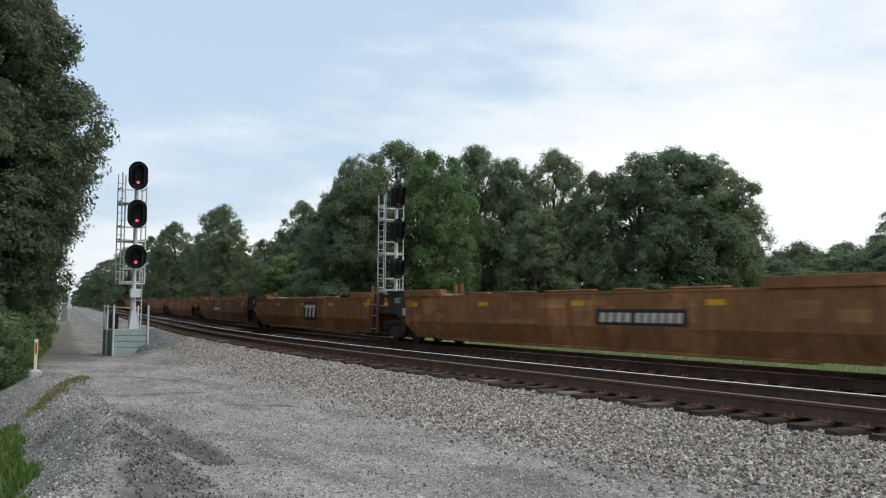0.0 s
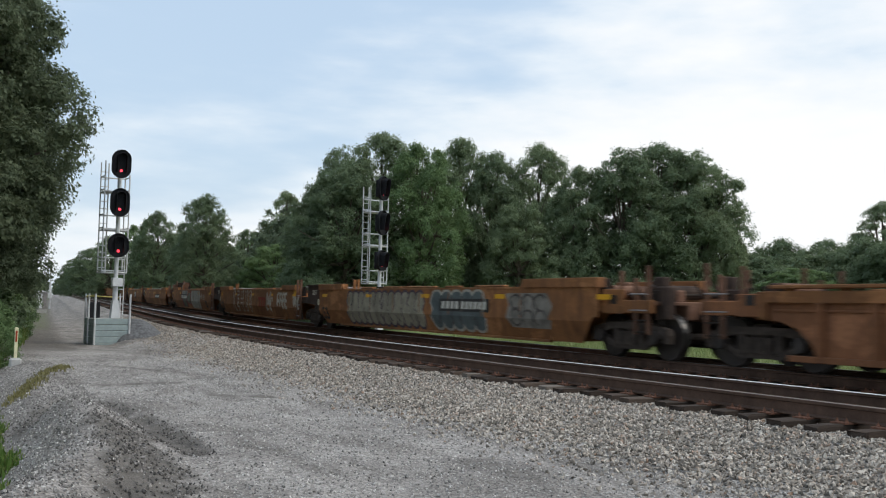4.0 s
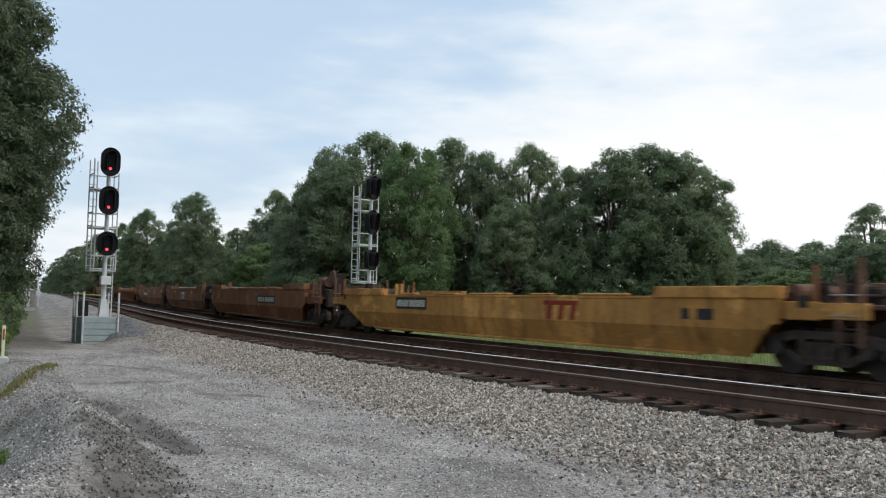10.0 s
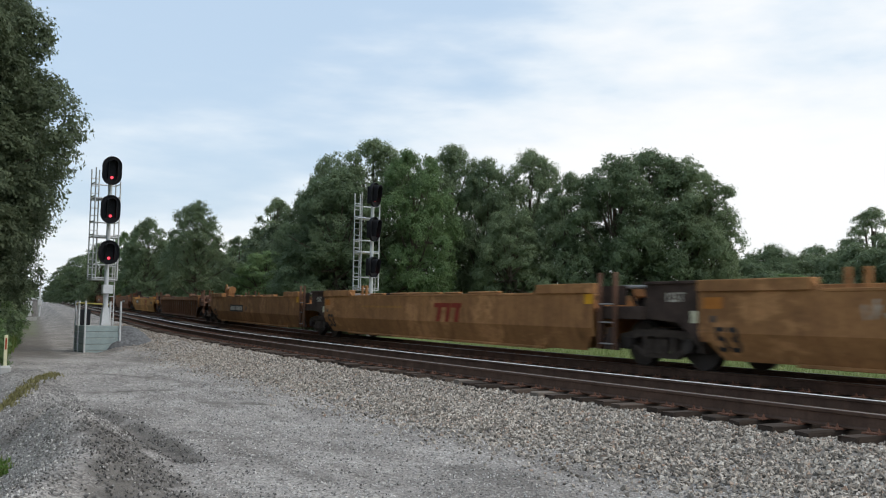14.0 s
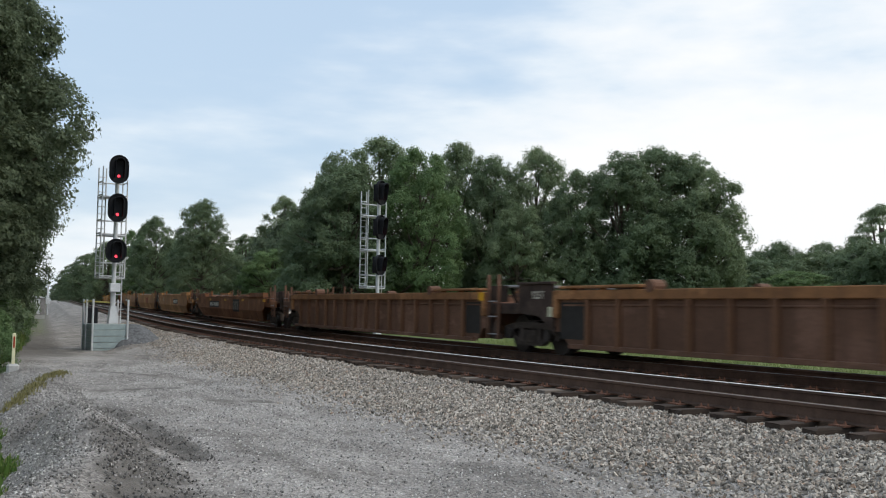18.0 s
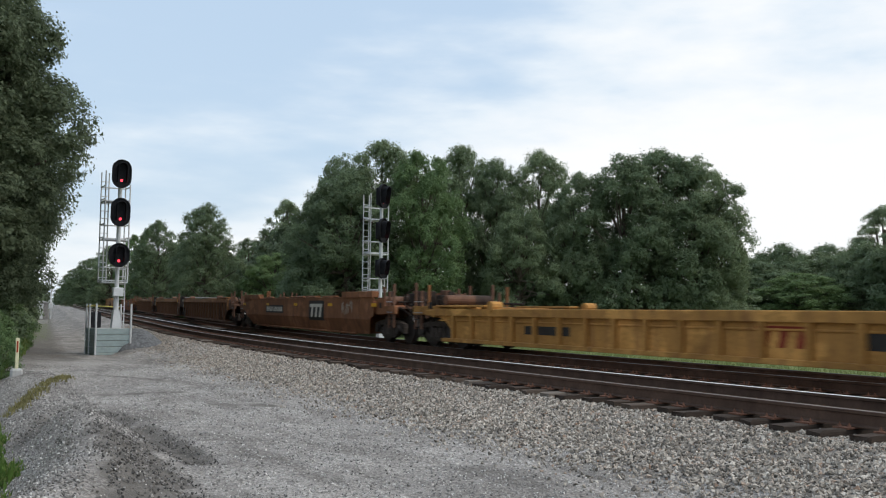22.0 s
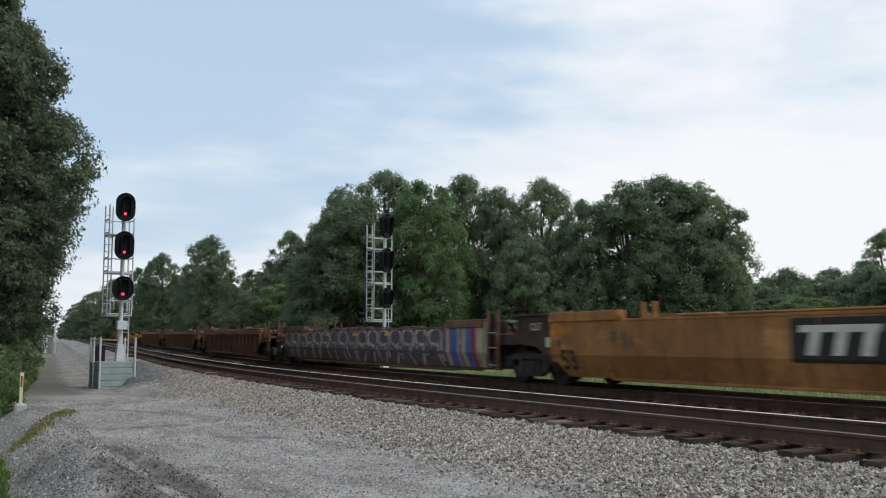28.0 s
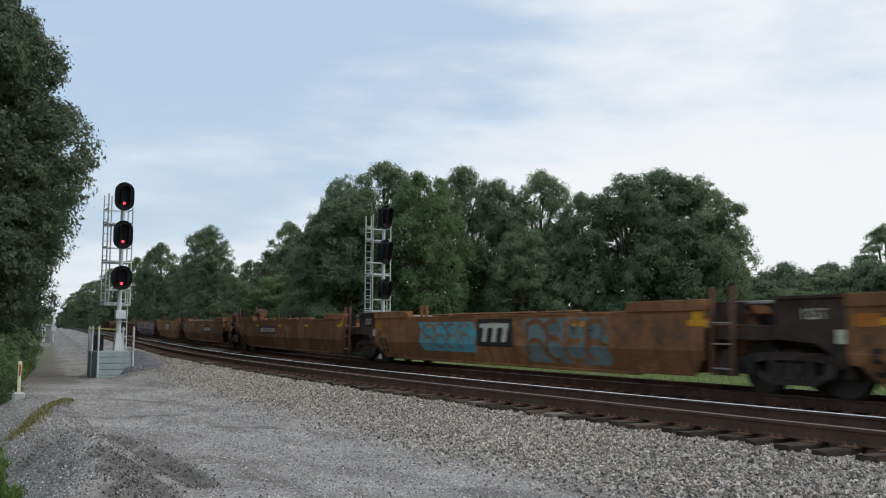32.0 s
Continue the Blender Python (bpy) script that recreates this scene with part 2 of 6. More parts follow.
TIE = tie_mat()
RAIL = plain("rusty_rail", (0.088, 0.054, 0.039), 0.85, vary=0.3, scale=3)
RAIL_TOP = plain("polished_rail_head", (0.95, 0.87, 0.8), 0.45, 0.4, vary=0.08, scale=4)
RAIL_DULL = plain("dull_rail_head", (0.22, 0.17, 0.14), 0.6, 0.25, vary=0.15, scale=4)
# Far rail heads' dark colour holds the train's shade; wheel treads share it.
RAIL_SHADE = plain("shaded_rail_and_tread_steel", (0.1, 0.095, 0.09), 0.3, 0.8, vary=0.15, scale=4)
PLATE = plain("rusty_plate", (0.15, 0.075, 0.05), 0.9, vary=0.4, scale=12)
GALV = plain("galvanised_steel", (0.6, 0.6, 0.59), 0.55, 0.15, vary=0.14, scale=5)
GREY_PAINT = plain("pale_grey_paint", (0.6, 0.61, 0.61), 0.55, vary=0.12, scale=4)
BLACK = plain("black_paint", (0.018, 0.018, 0.02), 0.55, vary=0.3, scale=4)
PANEL_GREEN = plain("grey_green_panel", (0.3, 0.36, 0.35), 0.6, 0.1, vary=0.12, scale=4)
YELLOW_BAR = plain("yellow_bar_paint", (0.62, 0.52, 0.15), 0.6, vary=0.15)
CONCRETE = plain("concrete", (0.42, 0.41, 0.39), 0.9, vary=0.15)
BARK = plain("bark", (0.11, 0.09, 0.07), 0.95, vary=0.4, scale=7)
# Oak leaf colour is lifted: light on the wood is put into it.
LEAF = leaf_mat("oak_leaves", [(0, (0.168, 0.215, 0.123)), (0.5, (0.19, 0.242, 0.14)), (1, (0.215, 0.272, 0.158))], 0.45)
LEAF_LIGHT = leaf_mat("light_leaves", [(0, (0.14, 0.21, 0.09)), (0.5, (0.172, 0.25, 0.112)), (1, (0.215, 0.3, 0.138))], 0.45)
# Oak leaves again, darker: shade by the road and far belt put into colour.
LEAF_SHADED = leaf_mat("shaded_oak_leaves", [(0, (0.102, 0.13, 0.078)), (0.5, (0.13, 0.164, 0.1)), (1, (0.165, 0.203, 0.125))], 0.45)
GRASS = leaf_mat("grass_blades", [(0, (0.07, 0.13, 0.025)), (0.6, (0.13, 0.21, 0.05)), (1, (0.26, 0.27, 0.1))], 0.35)
PALE_GRASS = leaf_mat("pale_meadow_grass", [(0, (0.2, 0.25, 0.08)), (0.6, (0.32, 0.36, 0.15)), (1, (0.42, 0.42, 0.22))], 0.35)
STRAW = leaf_mat("dry_grass", [(0, (0.16, 0.14, 0.06)), (1, (0.32, 0.28, 0.13))], 0.3)
STEEL_DARK = plain("grimy_truck_steel", (0.034, 0.026, 0.021), 0.95, 0.0, vary=0.5, scale=6)
TRUCK_FRAME = plain("rusty_truck_frame", (0.062, 0.048, 0.039), 0.9, vary=0.45, scale=6)
WHEEL = plain("wheel_steel", (0.036, 0.027, 0.022), 0.65, 0.15, vary=0.4, scale=6)
WHITE = plain("white_lettering", (0.55, 0.51, 0.43), 0.7, vary=0.15, scale=9)
DASH = plain("yellow_reflector", (0.62, 0.31, 0.02), 0.5, vary=0.12)
PALE_DASH = plain("pale_reflector", (0.55, 0.52, 0.36), 0.6, vary=0.15)
NUMBER_PLATE = plain("number_board_black", (0.034, 0.03, 0.027), 0.6, vary=0.2)
SPRAY_WHITE = plain("white_spray_paint", (0.42, 0.375, 0.3), 0.8, vary=0.4, scale=2.5)
SPRAY_GREY = plain("grey_spray_paint", (0.2, 0.178, 0.148), 0.8, vary=0.4, scale=3)
SPRAY_DARK = plain("dark_spray_paint", (0.085, 0.072, 0.062), 0.8, vary=0.4, scale=3)
SPRAY_BLUE = plain("turquoise_spray_paint", (0.11, 0.32, 0.36), 0.75, vary=0.2, scale=3)
SPRAY_RED = plain("red_spray_paint", (0.24, 0.06, 0.05), 0.75, vary=0.2, scale=3)
SPRAY_PURPLE = plain("purple_spray_paint", (0.17, 0.08, 0.2), 0.75, vary=0.2, scale=3)
RED_LETTER = plain("dark_red_lettering", (0.22, 0.035, 0.02), 0.7, vary=0.2)
CREAM = plain("cream_plastic", (0.68, 0.64, 0.42), 0.5, vary=0.1)
GRIME = plain("sooty_steel", (0.056, 0.038, 0.03), 0.8, vary=0.4, scale=3)
GALV_OLD = plain("old_grey_steel", (0.27, 0.25, 0.24), 0.6, 0.1, vary=0.25, scale=4)
ORANGE_PATCH = plain("orange_patch_paint", (0.4, 0.15, 0.03), 0.7, vary=0.2)
ORANGE_CAP = plain("orange_plastic", (0.34, 0.06, 0.025), 0.5, vary=0.1)


def lamp_mat(name, c, power):
    m, nt, b = material(name, 0.3)
    b.inputs["Base Color"].default_value = (*c, 1)
    b.inputs["Emission Color"].default_value, b.inputs["Emission Strength"].default_value = (*c, 1), power
    return m


RED_LAMP = lamp_mat("red_signal_lens", (1.0, 0.05, 0.08), 2.0)
PAINTS = {
    "ochre_brown": car_paint("ochre_brown_paint", (0.27, 0.115, 0.042), (0.16, 0.07, 0.032)),
    "red_brown": car_paint("red_brown_paint", (0.26, 0.108, 0.047), (0.165, 0.07, 0.036)),
    "dark_brown": car_paint("dark_brown_paint", (0.165, 0.083, 0.05), (0.12, 0.06, 0.037)),
    # Lighter rib tone: the light that ribs catch is put into colour.
    "lit_rib_brown": car_paint("lit_rib_brown_paint", (0.21, 0.1, 0.052), (0.14, 0.066, 0.037)),
    "tan": car_paint("faded_tan_paint", (0.37, 0.178, 0.066), (0.23, 0.105, 0.044), 0.3),
    "tan_brown": car_paint("tan_brown_paint", (0.285, 0.128, 0.05), (0.16, 0.075, 0.035), 0.45),
    "orange_tan": car_paint("orange_tan_paint", (0.35, 0.155, 0.05), (0.2, 0.085, 0.036), 0.35),
    "yellow": car_paint("faded_yellow_paint", (0.48, 0.235, 0.06), (0.27, 0.12, 0.042), 0.35),
}


# ---- mesh helpers ----
def mesh(name, verts, faces, mat):
    me = bpy.data.meshes.new(name)
    me.from_pydata(verts, [], faces)
    me.materials.append(mat)
    me.update()
    return me


def part(name, bm, mat, parent=None, label=""):
    me = bpy.data.meshes.new(name)
    bmesh.ops.recalc_face_normals(bm, faces=bm.faces)
    bm.to_mesh(me)
    bm.free()
    me.materials.append(mat)
    ob = new(name, me)
    ob.parent = parent
    return tagged(ob, label)


def empty(name, m=None):
    ob = new(name)
    ob.empty_display_size = 0.2
    if m is not None:
        ob.matrix_basis = m
    return ob


def box(bm, x0, x1, y0, y1, z0, z1, bevel=0.0):
    vs = [bm.verts.new(p) for p in ((x0, y0, z0), (x1, y0, z0), (x1, y1, z0), (x0, y1, z0), (x0, y0, z1), (x1, y0, z1), (x1, y1, z1), (x0, y1, z1))]
    fs = [bm.faces.new([vs[i] for i in f]) for f in ((3, 2, 1, 0), (4, 5, 6, 7), (0, 1, 5, 4), (1, 2, 6, 5), (2, 3, 7, 6), (3, 0, 4, 7))]
    if bevel:
        bmesh.ops.bevel(bm, geom=list({e for f in fs for e in f.edges}), offset=bevel, segments=1, affect="EDGES")


def prism(bm, poly, y0, y1):
    """Extrudes an x-z outline from y0 to y1."""
    a, b = [bm.verts.new((x, y0, z)) for x, z in poly], [bm.verts.new((x, y1, z)) for x, z in poly]
    bm.faces.new(a), bm.faces.new(b[::-1])
    for i in range(len(poly)):
        bm.faces.new((a[i - 1], b[i - 1], b[i], a[i]))


def cyl(bm, p, q, r, r2=None, seg=12):
    p, q = Vector(p), Vector(q)
    m = Matrix.Translation((p + q) / 2) @ (q - p).to_track_quat("Z", "Y").to_matrix().to_4x4()
    bmesh.ops.create_cone(bm, cap_ends=True, segments=seg, radius1=r, radius2=r if r2 is None else r2, depth=(q - p).length, matrix=m)


BM = bmesh.new


# ---- ground: one sheet to the horizon ----
def smooth(a, b, x):
    k = min(max((x - a) / (b - a), 0.0), 1.0)
    return k * k * (3 - 2 * k)


def road_edge(y):
    """Offset at which the gravel shoulder breaks down to the ditch."""
    if y < 16:
        return -6.95 - 0.13 * max(0.0, 11 - y) ** 1.5
    return -6.95 + 0.75 * smooth(24, 48, y)


RIDGE = ((-7.2, 12.9), (-7.25, 11.2), (-7.62, 8.5), (-9.3, 4.0))
GULLY = ((-7.7, 13.2), (-7.36, 14.3), (-7.0, 15.1), (-6.55, 14.85), (-6.35, 12.8), (-6.34, 11.0), (-6.3, 10.2))
STREAKS = (((-5.5, 23.3), (-4.4, 21.5)), ((-6.2, 18.1), (-4.6, 18.4)), ((-4.6, 15.8), (-3.7, 15.2)))
CHURNED = ((-7.0, 10.4), (-7.08, 9.35), (-7.14, 8.5), (-7.25, 7.6), (-7.5, 6.3))


def gap(u, y, line):
    """Distance to a line of points on the ground; the way along the road counts half."""
    best = 9.0
    for (a, b), (c, d) in zip(line, line[1:]):
        du, dy = c - a, (d - b) / 2
        k = min(1.0, max(0.0, ((u - a) * du + (y - b) / 2 * dy) / (du * du + dy * dy)))
        best = min(best, math.hypot(u - a - k * du, (y - b) / 2 - k * dy))
    return best


def dampness(u, y):
    """Where wheels churned up dark wet ground: 0 to 1."""
    k = noise.noise(Vector((u * 3.1, y * 1.9, 9))) + 0.5 * noise.noise(Vector((u * 7, y * 5, 4)))
    a = 1.35 * math.exp(-(gap(u, y, GULLY) / 0.25) ** 2)
    b = 1.5 * math.exp(-(gap(u, y, CHURNED) / 0.4) ** 2)
    for line in STREAKS:
        a = max(a, 0.8 * math.exp(-(gap(u, y, line) / 0.16) ** 2))
    return max(0.0, min(1.0, max(a, b) * (0.85 + 0.75 * k)))


def ground_z(u, y):
    e = road_edge(y)
    z = 0.0
    if u < -0.7:
        z = 0.315 * min(1.0, max(0.0, (u + 2.65) / 1.85)) ** 1.15
    elif u < 6.2:
        z = 0.315 - 0.04 * smooth(-0.1, 0.4, u)
    else:
        z = 0.275 - 0.55 * smooth(6.3, 8.2, u) - 0.12 * smooth(8.2, 14, u)
    if u < e + 1.7:
        # windrow of pushed-up gravel along the edge, nearest the camera highest
        if y < 17 and u > -11:
            z += 0.34 * math.exp(-(gap(u, y, RIDGE) / 0.48) ** 2) - 0.1 * math.exp(-(gap(u, y, GULLY) / 0.15) ** 2)
        z += 0.1 * math.exp(-((u + 7.54 - 0.237 * (y - 17)) / 0.3) ** 2) * smooth(15.5, 17, y) * smooth(24, 21, y)
        z -= 1.5 * smooth(e - 0.3 + 0.4 * smooth(15, 18, y) * smooth(32, 26, y), e - 3.0, u)
        z += 0.35 * smooth(e - 4.5, e - 9, u) * smooth(20, 30, y)
    if u < -3:
        z -= 0.8 * smooth(50, 125, y) * smooth(-3, -5.5, u)
        z -= 0.24 * smooth(28, 37, y) * smooth(-2.9, -3.7, u)
    if u > 22:
        z += 0.9 * smooth(22, 60, u)
    v = Vector((u * 0.9, y * 0.9, 0))
    z += 0.035 * noise.noise(v) * (1 if u < -2.4 or u > 8 else 0.3) + 0.018 * noise.noise(v * 4.3)
    return z


def axis(stops):
    out = []
    for a, b, step in stops:
        n = max(1, round((b - a) / step))
        out += [a + (b - a) * i / n for i in range(n)]
    return out + [stops[-1][1]]


def build_ground():
    ys = axis([(-2500, -700, 300), (-700, -40, 30), (-40, 0, 2), (0, 4, 0.5), (4, 26, 0.22), (26, 60, 0.7), (60, 140, 3), (140, 600, 20), (600, 3000, 200)])
    us = axis([(-2500, -300, 300), (-300, -60, 30), (-60, -14, 2.5), (-14, -9.5, 0.4), (-9.5, -3.6, 0.14), (-3.6, -2.6, 0.25), (-2.6, -0.8, 0.15), (-0.8, 6.2, 1.0), (6.2, 9, 0.4), (9, 60, 3), (60, 300, 30), (300, 2500, 300)])
    verts, faces, zone = [], [], []
    for y in ys:
        for u in us:
            far = max(0.0, (abs(u) - 300) / 2200)
            p = spot(y, u, ground_z(u, y) - 6 * far)
            verts.append(p)
            e = road_edge(y)
            bed = smooth(-0.5, 0.1, u) * (1 - smooth(6.6, 7.6, u))
            grass = smooth(7.2, 8.6, u) + (1 - smooth(e - 3.0, e - 1.3, u)) * (0.7 + 0.3 * smooth(10, 20, y))
            grass = max(grass, (1 - smooth(-9.2, -7.4, u + 0.5 * noise.noise(Vector((u, y, 1))))) * smooth(5.0, 1.5, y))
            # Damp ground, and a darkened bank: the slope's shade put into its colour.
            dark = max(dampness(u, y), 0.47 * smooth(e + 0.1, e - 0.5, u)) if 3 < y < 27 and e - 2.5 < u < -3.4 else 0.0
            # Far road darkens towards the trees: their shade is put into its colour.
            worn_shade = smooth(21, 36, y) * (1 - smooth(-5.6, -4.0, u)) * 0.6
            dark = max(dark, worn_shade)
            grass = max(grass, 0.45 * smooth(30, 60, y) * (1 - smooth(e + 0.2, e + 2.2, u)))
            zone.append((bed, min(grass, 1), dark, 1))
    w = len(us)
    for i in range(len(ys) - 1):
        for j in range(w - 1):
            a = i * w + j
            faces.append((a, a + 1, a + w + 1, a + w))
    me = mesh("ground", verts, faces, GROUND)
    col = me.color_attributes.new("zone", "FLOAT_COLOR", "POINT")
    col.data.foreach_set("color", np.array(zone, dtype=np.float32).ravel())
    me.shade_smooth()
    return tagged(new("ground", me), "pale grey gravel access road beside a grassy verge", "ground", kind="structure")


build_ground()


# ---- loose stones ----
def scatter(name, places, size, mat, label, flat=0.7):
    """Many angular stones as one mesh: each an octahedron with uneven corners."""
    rng = np.random.default_rng(len(places))
    base = np.array([(1, 0, 0), (0, 1, 0), (-1, 0, 0), (0, -1, 0), (0, 0, 1), (0, 0, -1)], float)
    tri = np.array([(0, 1, 4), (1, 2, 4), (2, 3, 4), (3, 0, 4), (1, 0, 5), (2, 1, 5), (3, 2, 5), (0, 3, 5)])
    n = len(places)
    pts = base[None] * rng.uniform(0.6, 1.3, (n, 6, 1)) + rng.normal(0, 0.22, (n, 6, 3))
    axes = np.linalg.qr(rng.normal(size=(n, 3, 3)))[0]
    pts = np.einsum("nij,nkj->nki", axes, pts * np.array([1.0, 0.8, flat]))
    pts = pts * (size * rng.uniform(0.6, 1.35, (n, 1, 1))) + np.array(places)[:, None]
    faces = (tri[None] + (np.arange(n) * 6)[:, None, None]).reshape(-1, 3)
    me = mesh(name, pts.reshape(-1, 3).tolist(), faces.tolist(), mat)
    return tagged(new(name, me), label, "stones", kind="stuff")


def stones():
    rng = random.Random(4)
    near = []
    for y0, y1, dens in ((2, 14, 880), (14, 30, 480), (30, 60, 140)):
        for _ in range(int((y1 - y0) * 3.4 * dens)):
            y, u = rng.uniform(y0, y1), rng.uniform(-3.7, -0.3)
            if u < -2.2 and rng.random() > 0.9 * math.exp((u + 2.2) / 0.33):
                continue
            near.append(spot(y, u, ground_z(u, y) + 0.012))
    for _ in range(9000):
        y, u = 3 + 40 * rng.random() ** 1.3, rng.uniform(-0.8, -0.05)
        near.append(spot(y, u, 0.345))
    for _ in range(3500):
        y, u = rng.uniform(3, 40), rng.uniform(0.0, 1.9)
        near.append(spot(y, u, 0.3))
    scatter("ballast_stones", near, 0.0275, BALLAST, "coarse grey crushed-stone ballast heaped beside the sleepers")
    grit = []
    for _ in range(34000):
        y = 3.5 + 24 * rng.random() ** 1.7
        e = road_edge(y)
        u = rng.uniform(e - 2.2, -2.3)
        if dampness(u, y) > 0.3 and rng.random() < 0.93:
            continue
        grit.append(spot(y, u, ground_z(u, y) + 0.003))
    scatter("gravel_pebbles", grit, 0.014, PEBBLE, "small loose pale pebbles strewn over the gravel road")
    lump = []
    while len(lump) < 2600:
        y = rng.uniform(5, 15.5)
        u = rng.uniform(-8, -5.8)
        if dampness(u, y) < 0.2 + 0.6 * rng.random():
            continue
        lump.append(spot(y, u, ground_z(u, y) + 0.01))
    for _ in range(1300):
        y = rng.uniform(5.5, 14.5)
        u = road_edge(y) - 0.1 - 1.3 * rng.random() ** 1.4
        if noise.noise(Vector((u * 2, y * 1.2, 6))) > -0.1:
            lump.append(spot(y, u, ground_z(u, y) + 0.006))
    bank = []
    while len(bank) < 12000:
        y = 5 + 20 * rng.random() ** 1.2
        u = road_edge(y) + 0.5 - 2.2 * rng.random() ** 1.2
        if dampness(u, y) > 0.25:
            continue
        bank.append(spot(y, u, ground_z(u, y) + 0.004))
    scatter("bank_gravel", bank, 0.0135, BANK_STONE, "loose mid-grey gravel on the bank of the ditch")
    scatter("rut_clods", lump, 0.0155, DAMP, "dark damp clods and stones along the rut")


stones()


def blades(name, spots, height, mat, label, per=7):
    """Tufts of narrow tapering blades, one mesh."""
    rng = np.random.default_rng(len(spots) + 1)
    n = len(spots) * per
    base = np.repeat(np.array(spots), per, 0) + np.c_[rng.normal(0, 0.06, (n, 2)), np.zeros(n)]
    ang, h = rng.uniform(0, 6.283, n), height * rng.uniform(0.4, 1.3, n)
    w = np.c_[np.cos(ang), np.sin(ang), np.zeros(n)] * (0.009 + 0.012 * rng.random((n, 1)))
    lean = np.c_[rng.normal(0, 0.3, (n, 2)) * h[:, None], np.zeros(n)]
    up = np.c_[np.zeros((n, 2)), h]
    v = np.stack([base - w, base + w, base + w * 0.7 + up * 0.55 + lean * 0.35, base - w * 0.7 + up * 0.55 + lean * 0.35, base + up + lean], 1)
    i = (np.arange(n) * 5)[:, None]
    faces = [tuple(f) for f in (i + np.array([0, 1, 2, 3])).tolist()] + [tuple(f) for f in (i + np.array([3, 2, 4])).tolist()]
    return tagged(new(name, mesh(name, v.reshape(-1, 3).tolist(), faces, mat)), label, "grass", kind="stuff")


def verges():
    rnd = random.Random(21)
    left, straw, far = [], [], []
    while len(left) < 3600:
        y = 15 + 35 * rnd.random() ** 1.3
        e = road_edge(y)
        u = e - 1.2 - 0.5 * smooth(28, 22, y) - 3.6 * rnd.random()
        if y < 15 and noise.noise(Vector((u * 1.2, y * 0.9, 2))) < 0.12 or noise.noise(Vector((u * 0.55, y * 0.3, 5))) + 0.35 * smooth(14, 26, y) + 0.1 * (e - 1.4 - u) < 0.1:
            continue
        left.append(spot(y, u, ground_z(u, y)))
    while len(straw) < 150:
        y = rnd.uniform(16.5, 22.3)
        u = -7.54 + 0.237 * (y - 17) + rnd.gauss(-0.05, 0.08)
        straw.append(spot(y, u, ground_z(u, y)))
    while len(far) < 8000:
        y, u = 2 + 45 * rnd.random(), 11 + 22 * rnd.random()
        far.append(spot(y, u, ground_z(u, y)))
    low, tall = [], []
    while len(low) < 1500:
        y = rnd.uniform(9, 17.5)
        u = -7.95 - 0.9 * rnd.random() - 0.2 * max(0, 11 - y)
        if noise.noise(Vector((u * 1.6, y * 0.8, 2))) < -0.12 + 0.2 * smooth(-8.1, -7.7, u):
            continue
        low.append(spot(y, u, ground_z(u, y)))
    while len(tall) < 1900:
        y = rnd.uniform(25.5, 44)
        u = road_edge(y) - 0.25 - 0.35 * smooth(30, 26, y) - 2.0 * rnd.random() ** 0.8
        tall.append(spot(y, u, ground_z(u, y)))
    blades("low_weeds", low, 0.1, GRASS, "patches of low green weeds on the gravel slope")
    blades("tall_weeds", tall, 0.5, GRASS, "tall green weeds at the foot of the trees", 6)
    blades("verge_grass", left, 0.3, GRASS, "rank green weeds on the bank of the ditch")
    blades("dry_grass", straw, 0.07, STRAW, "dry straw-coloured grass along the gravel edge")
    blades("far_grass", far, 0.34, PALE_GRASS, "pale green grass beyond the tracks")


verges()


# ---- tracks ----
def sweep(name, outline, u0, ys, mat, parent, z0=RAIL_Z):
    verts, faces, k = [], [], len(outline)
    for y in ys:
        for du, dz in outline:
            verts.append(spot(y, u0 + du, z0 + dz))
    for i in range(len(ys) - 1):
        for j in range(k):
            a, b = i * k + j, i * k + (j + 1) % k
            faces.append((a, b, b + k, a + k))
    ob = new(name, mesh(name, verts, faces, mat))
    ob.parent = parent
    return ob


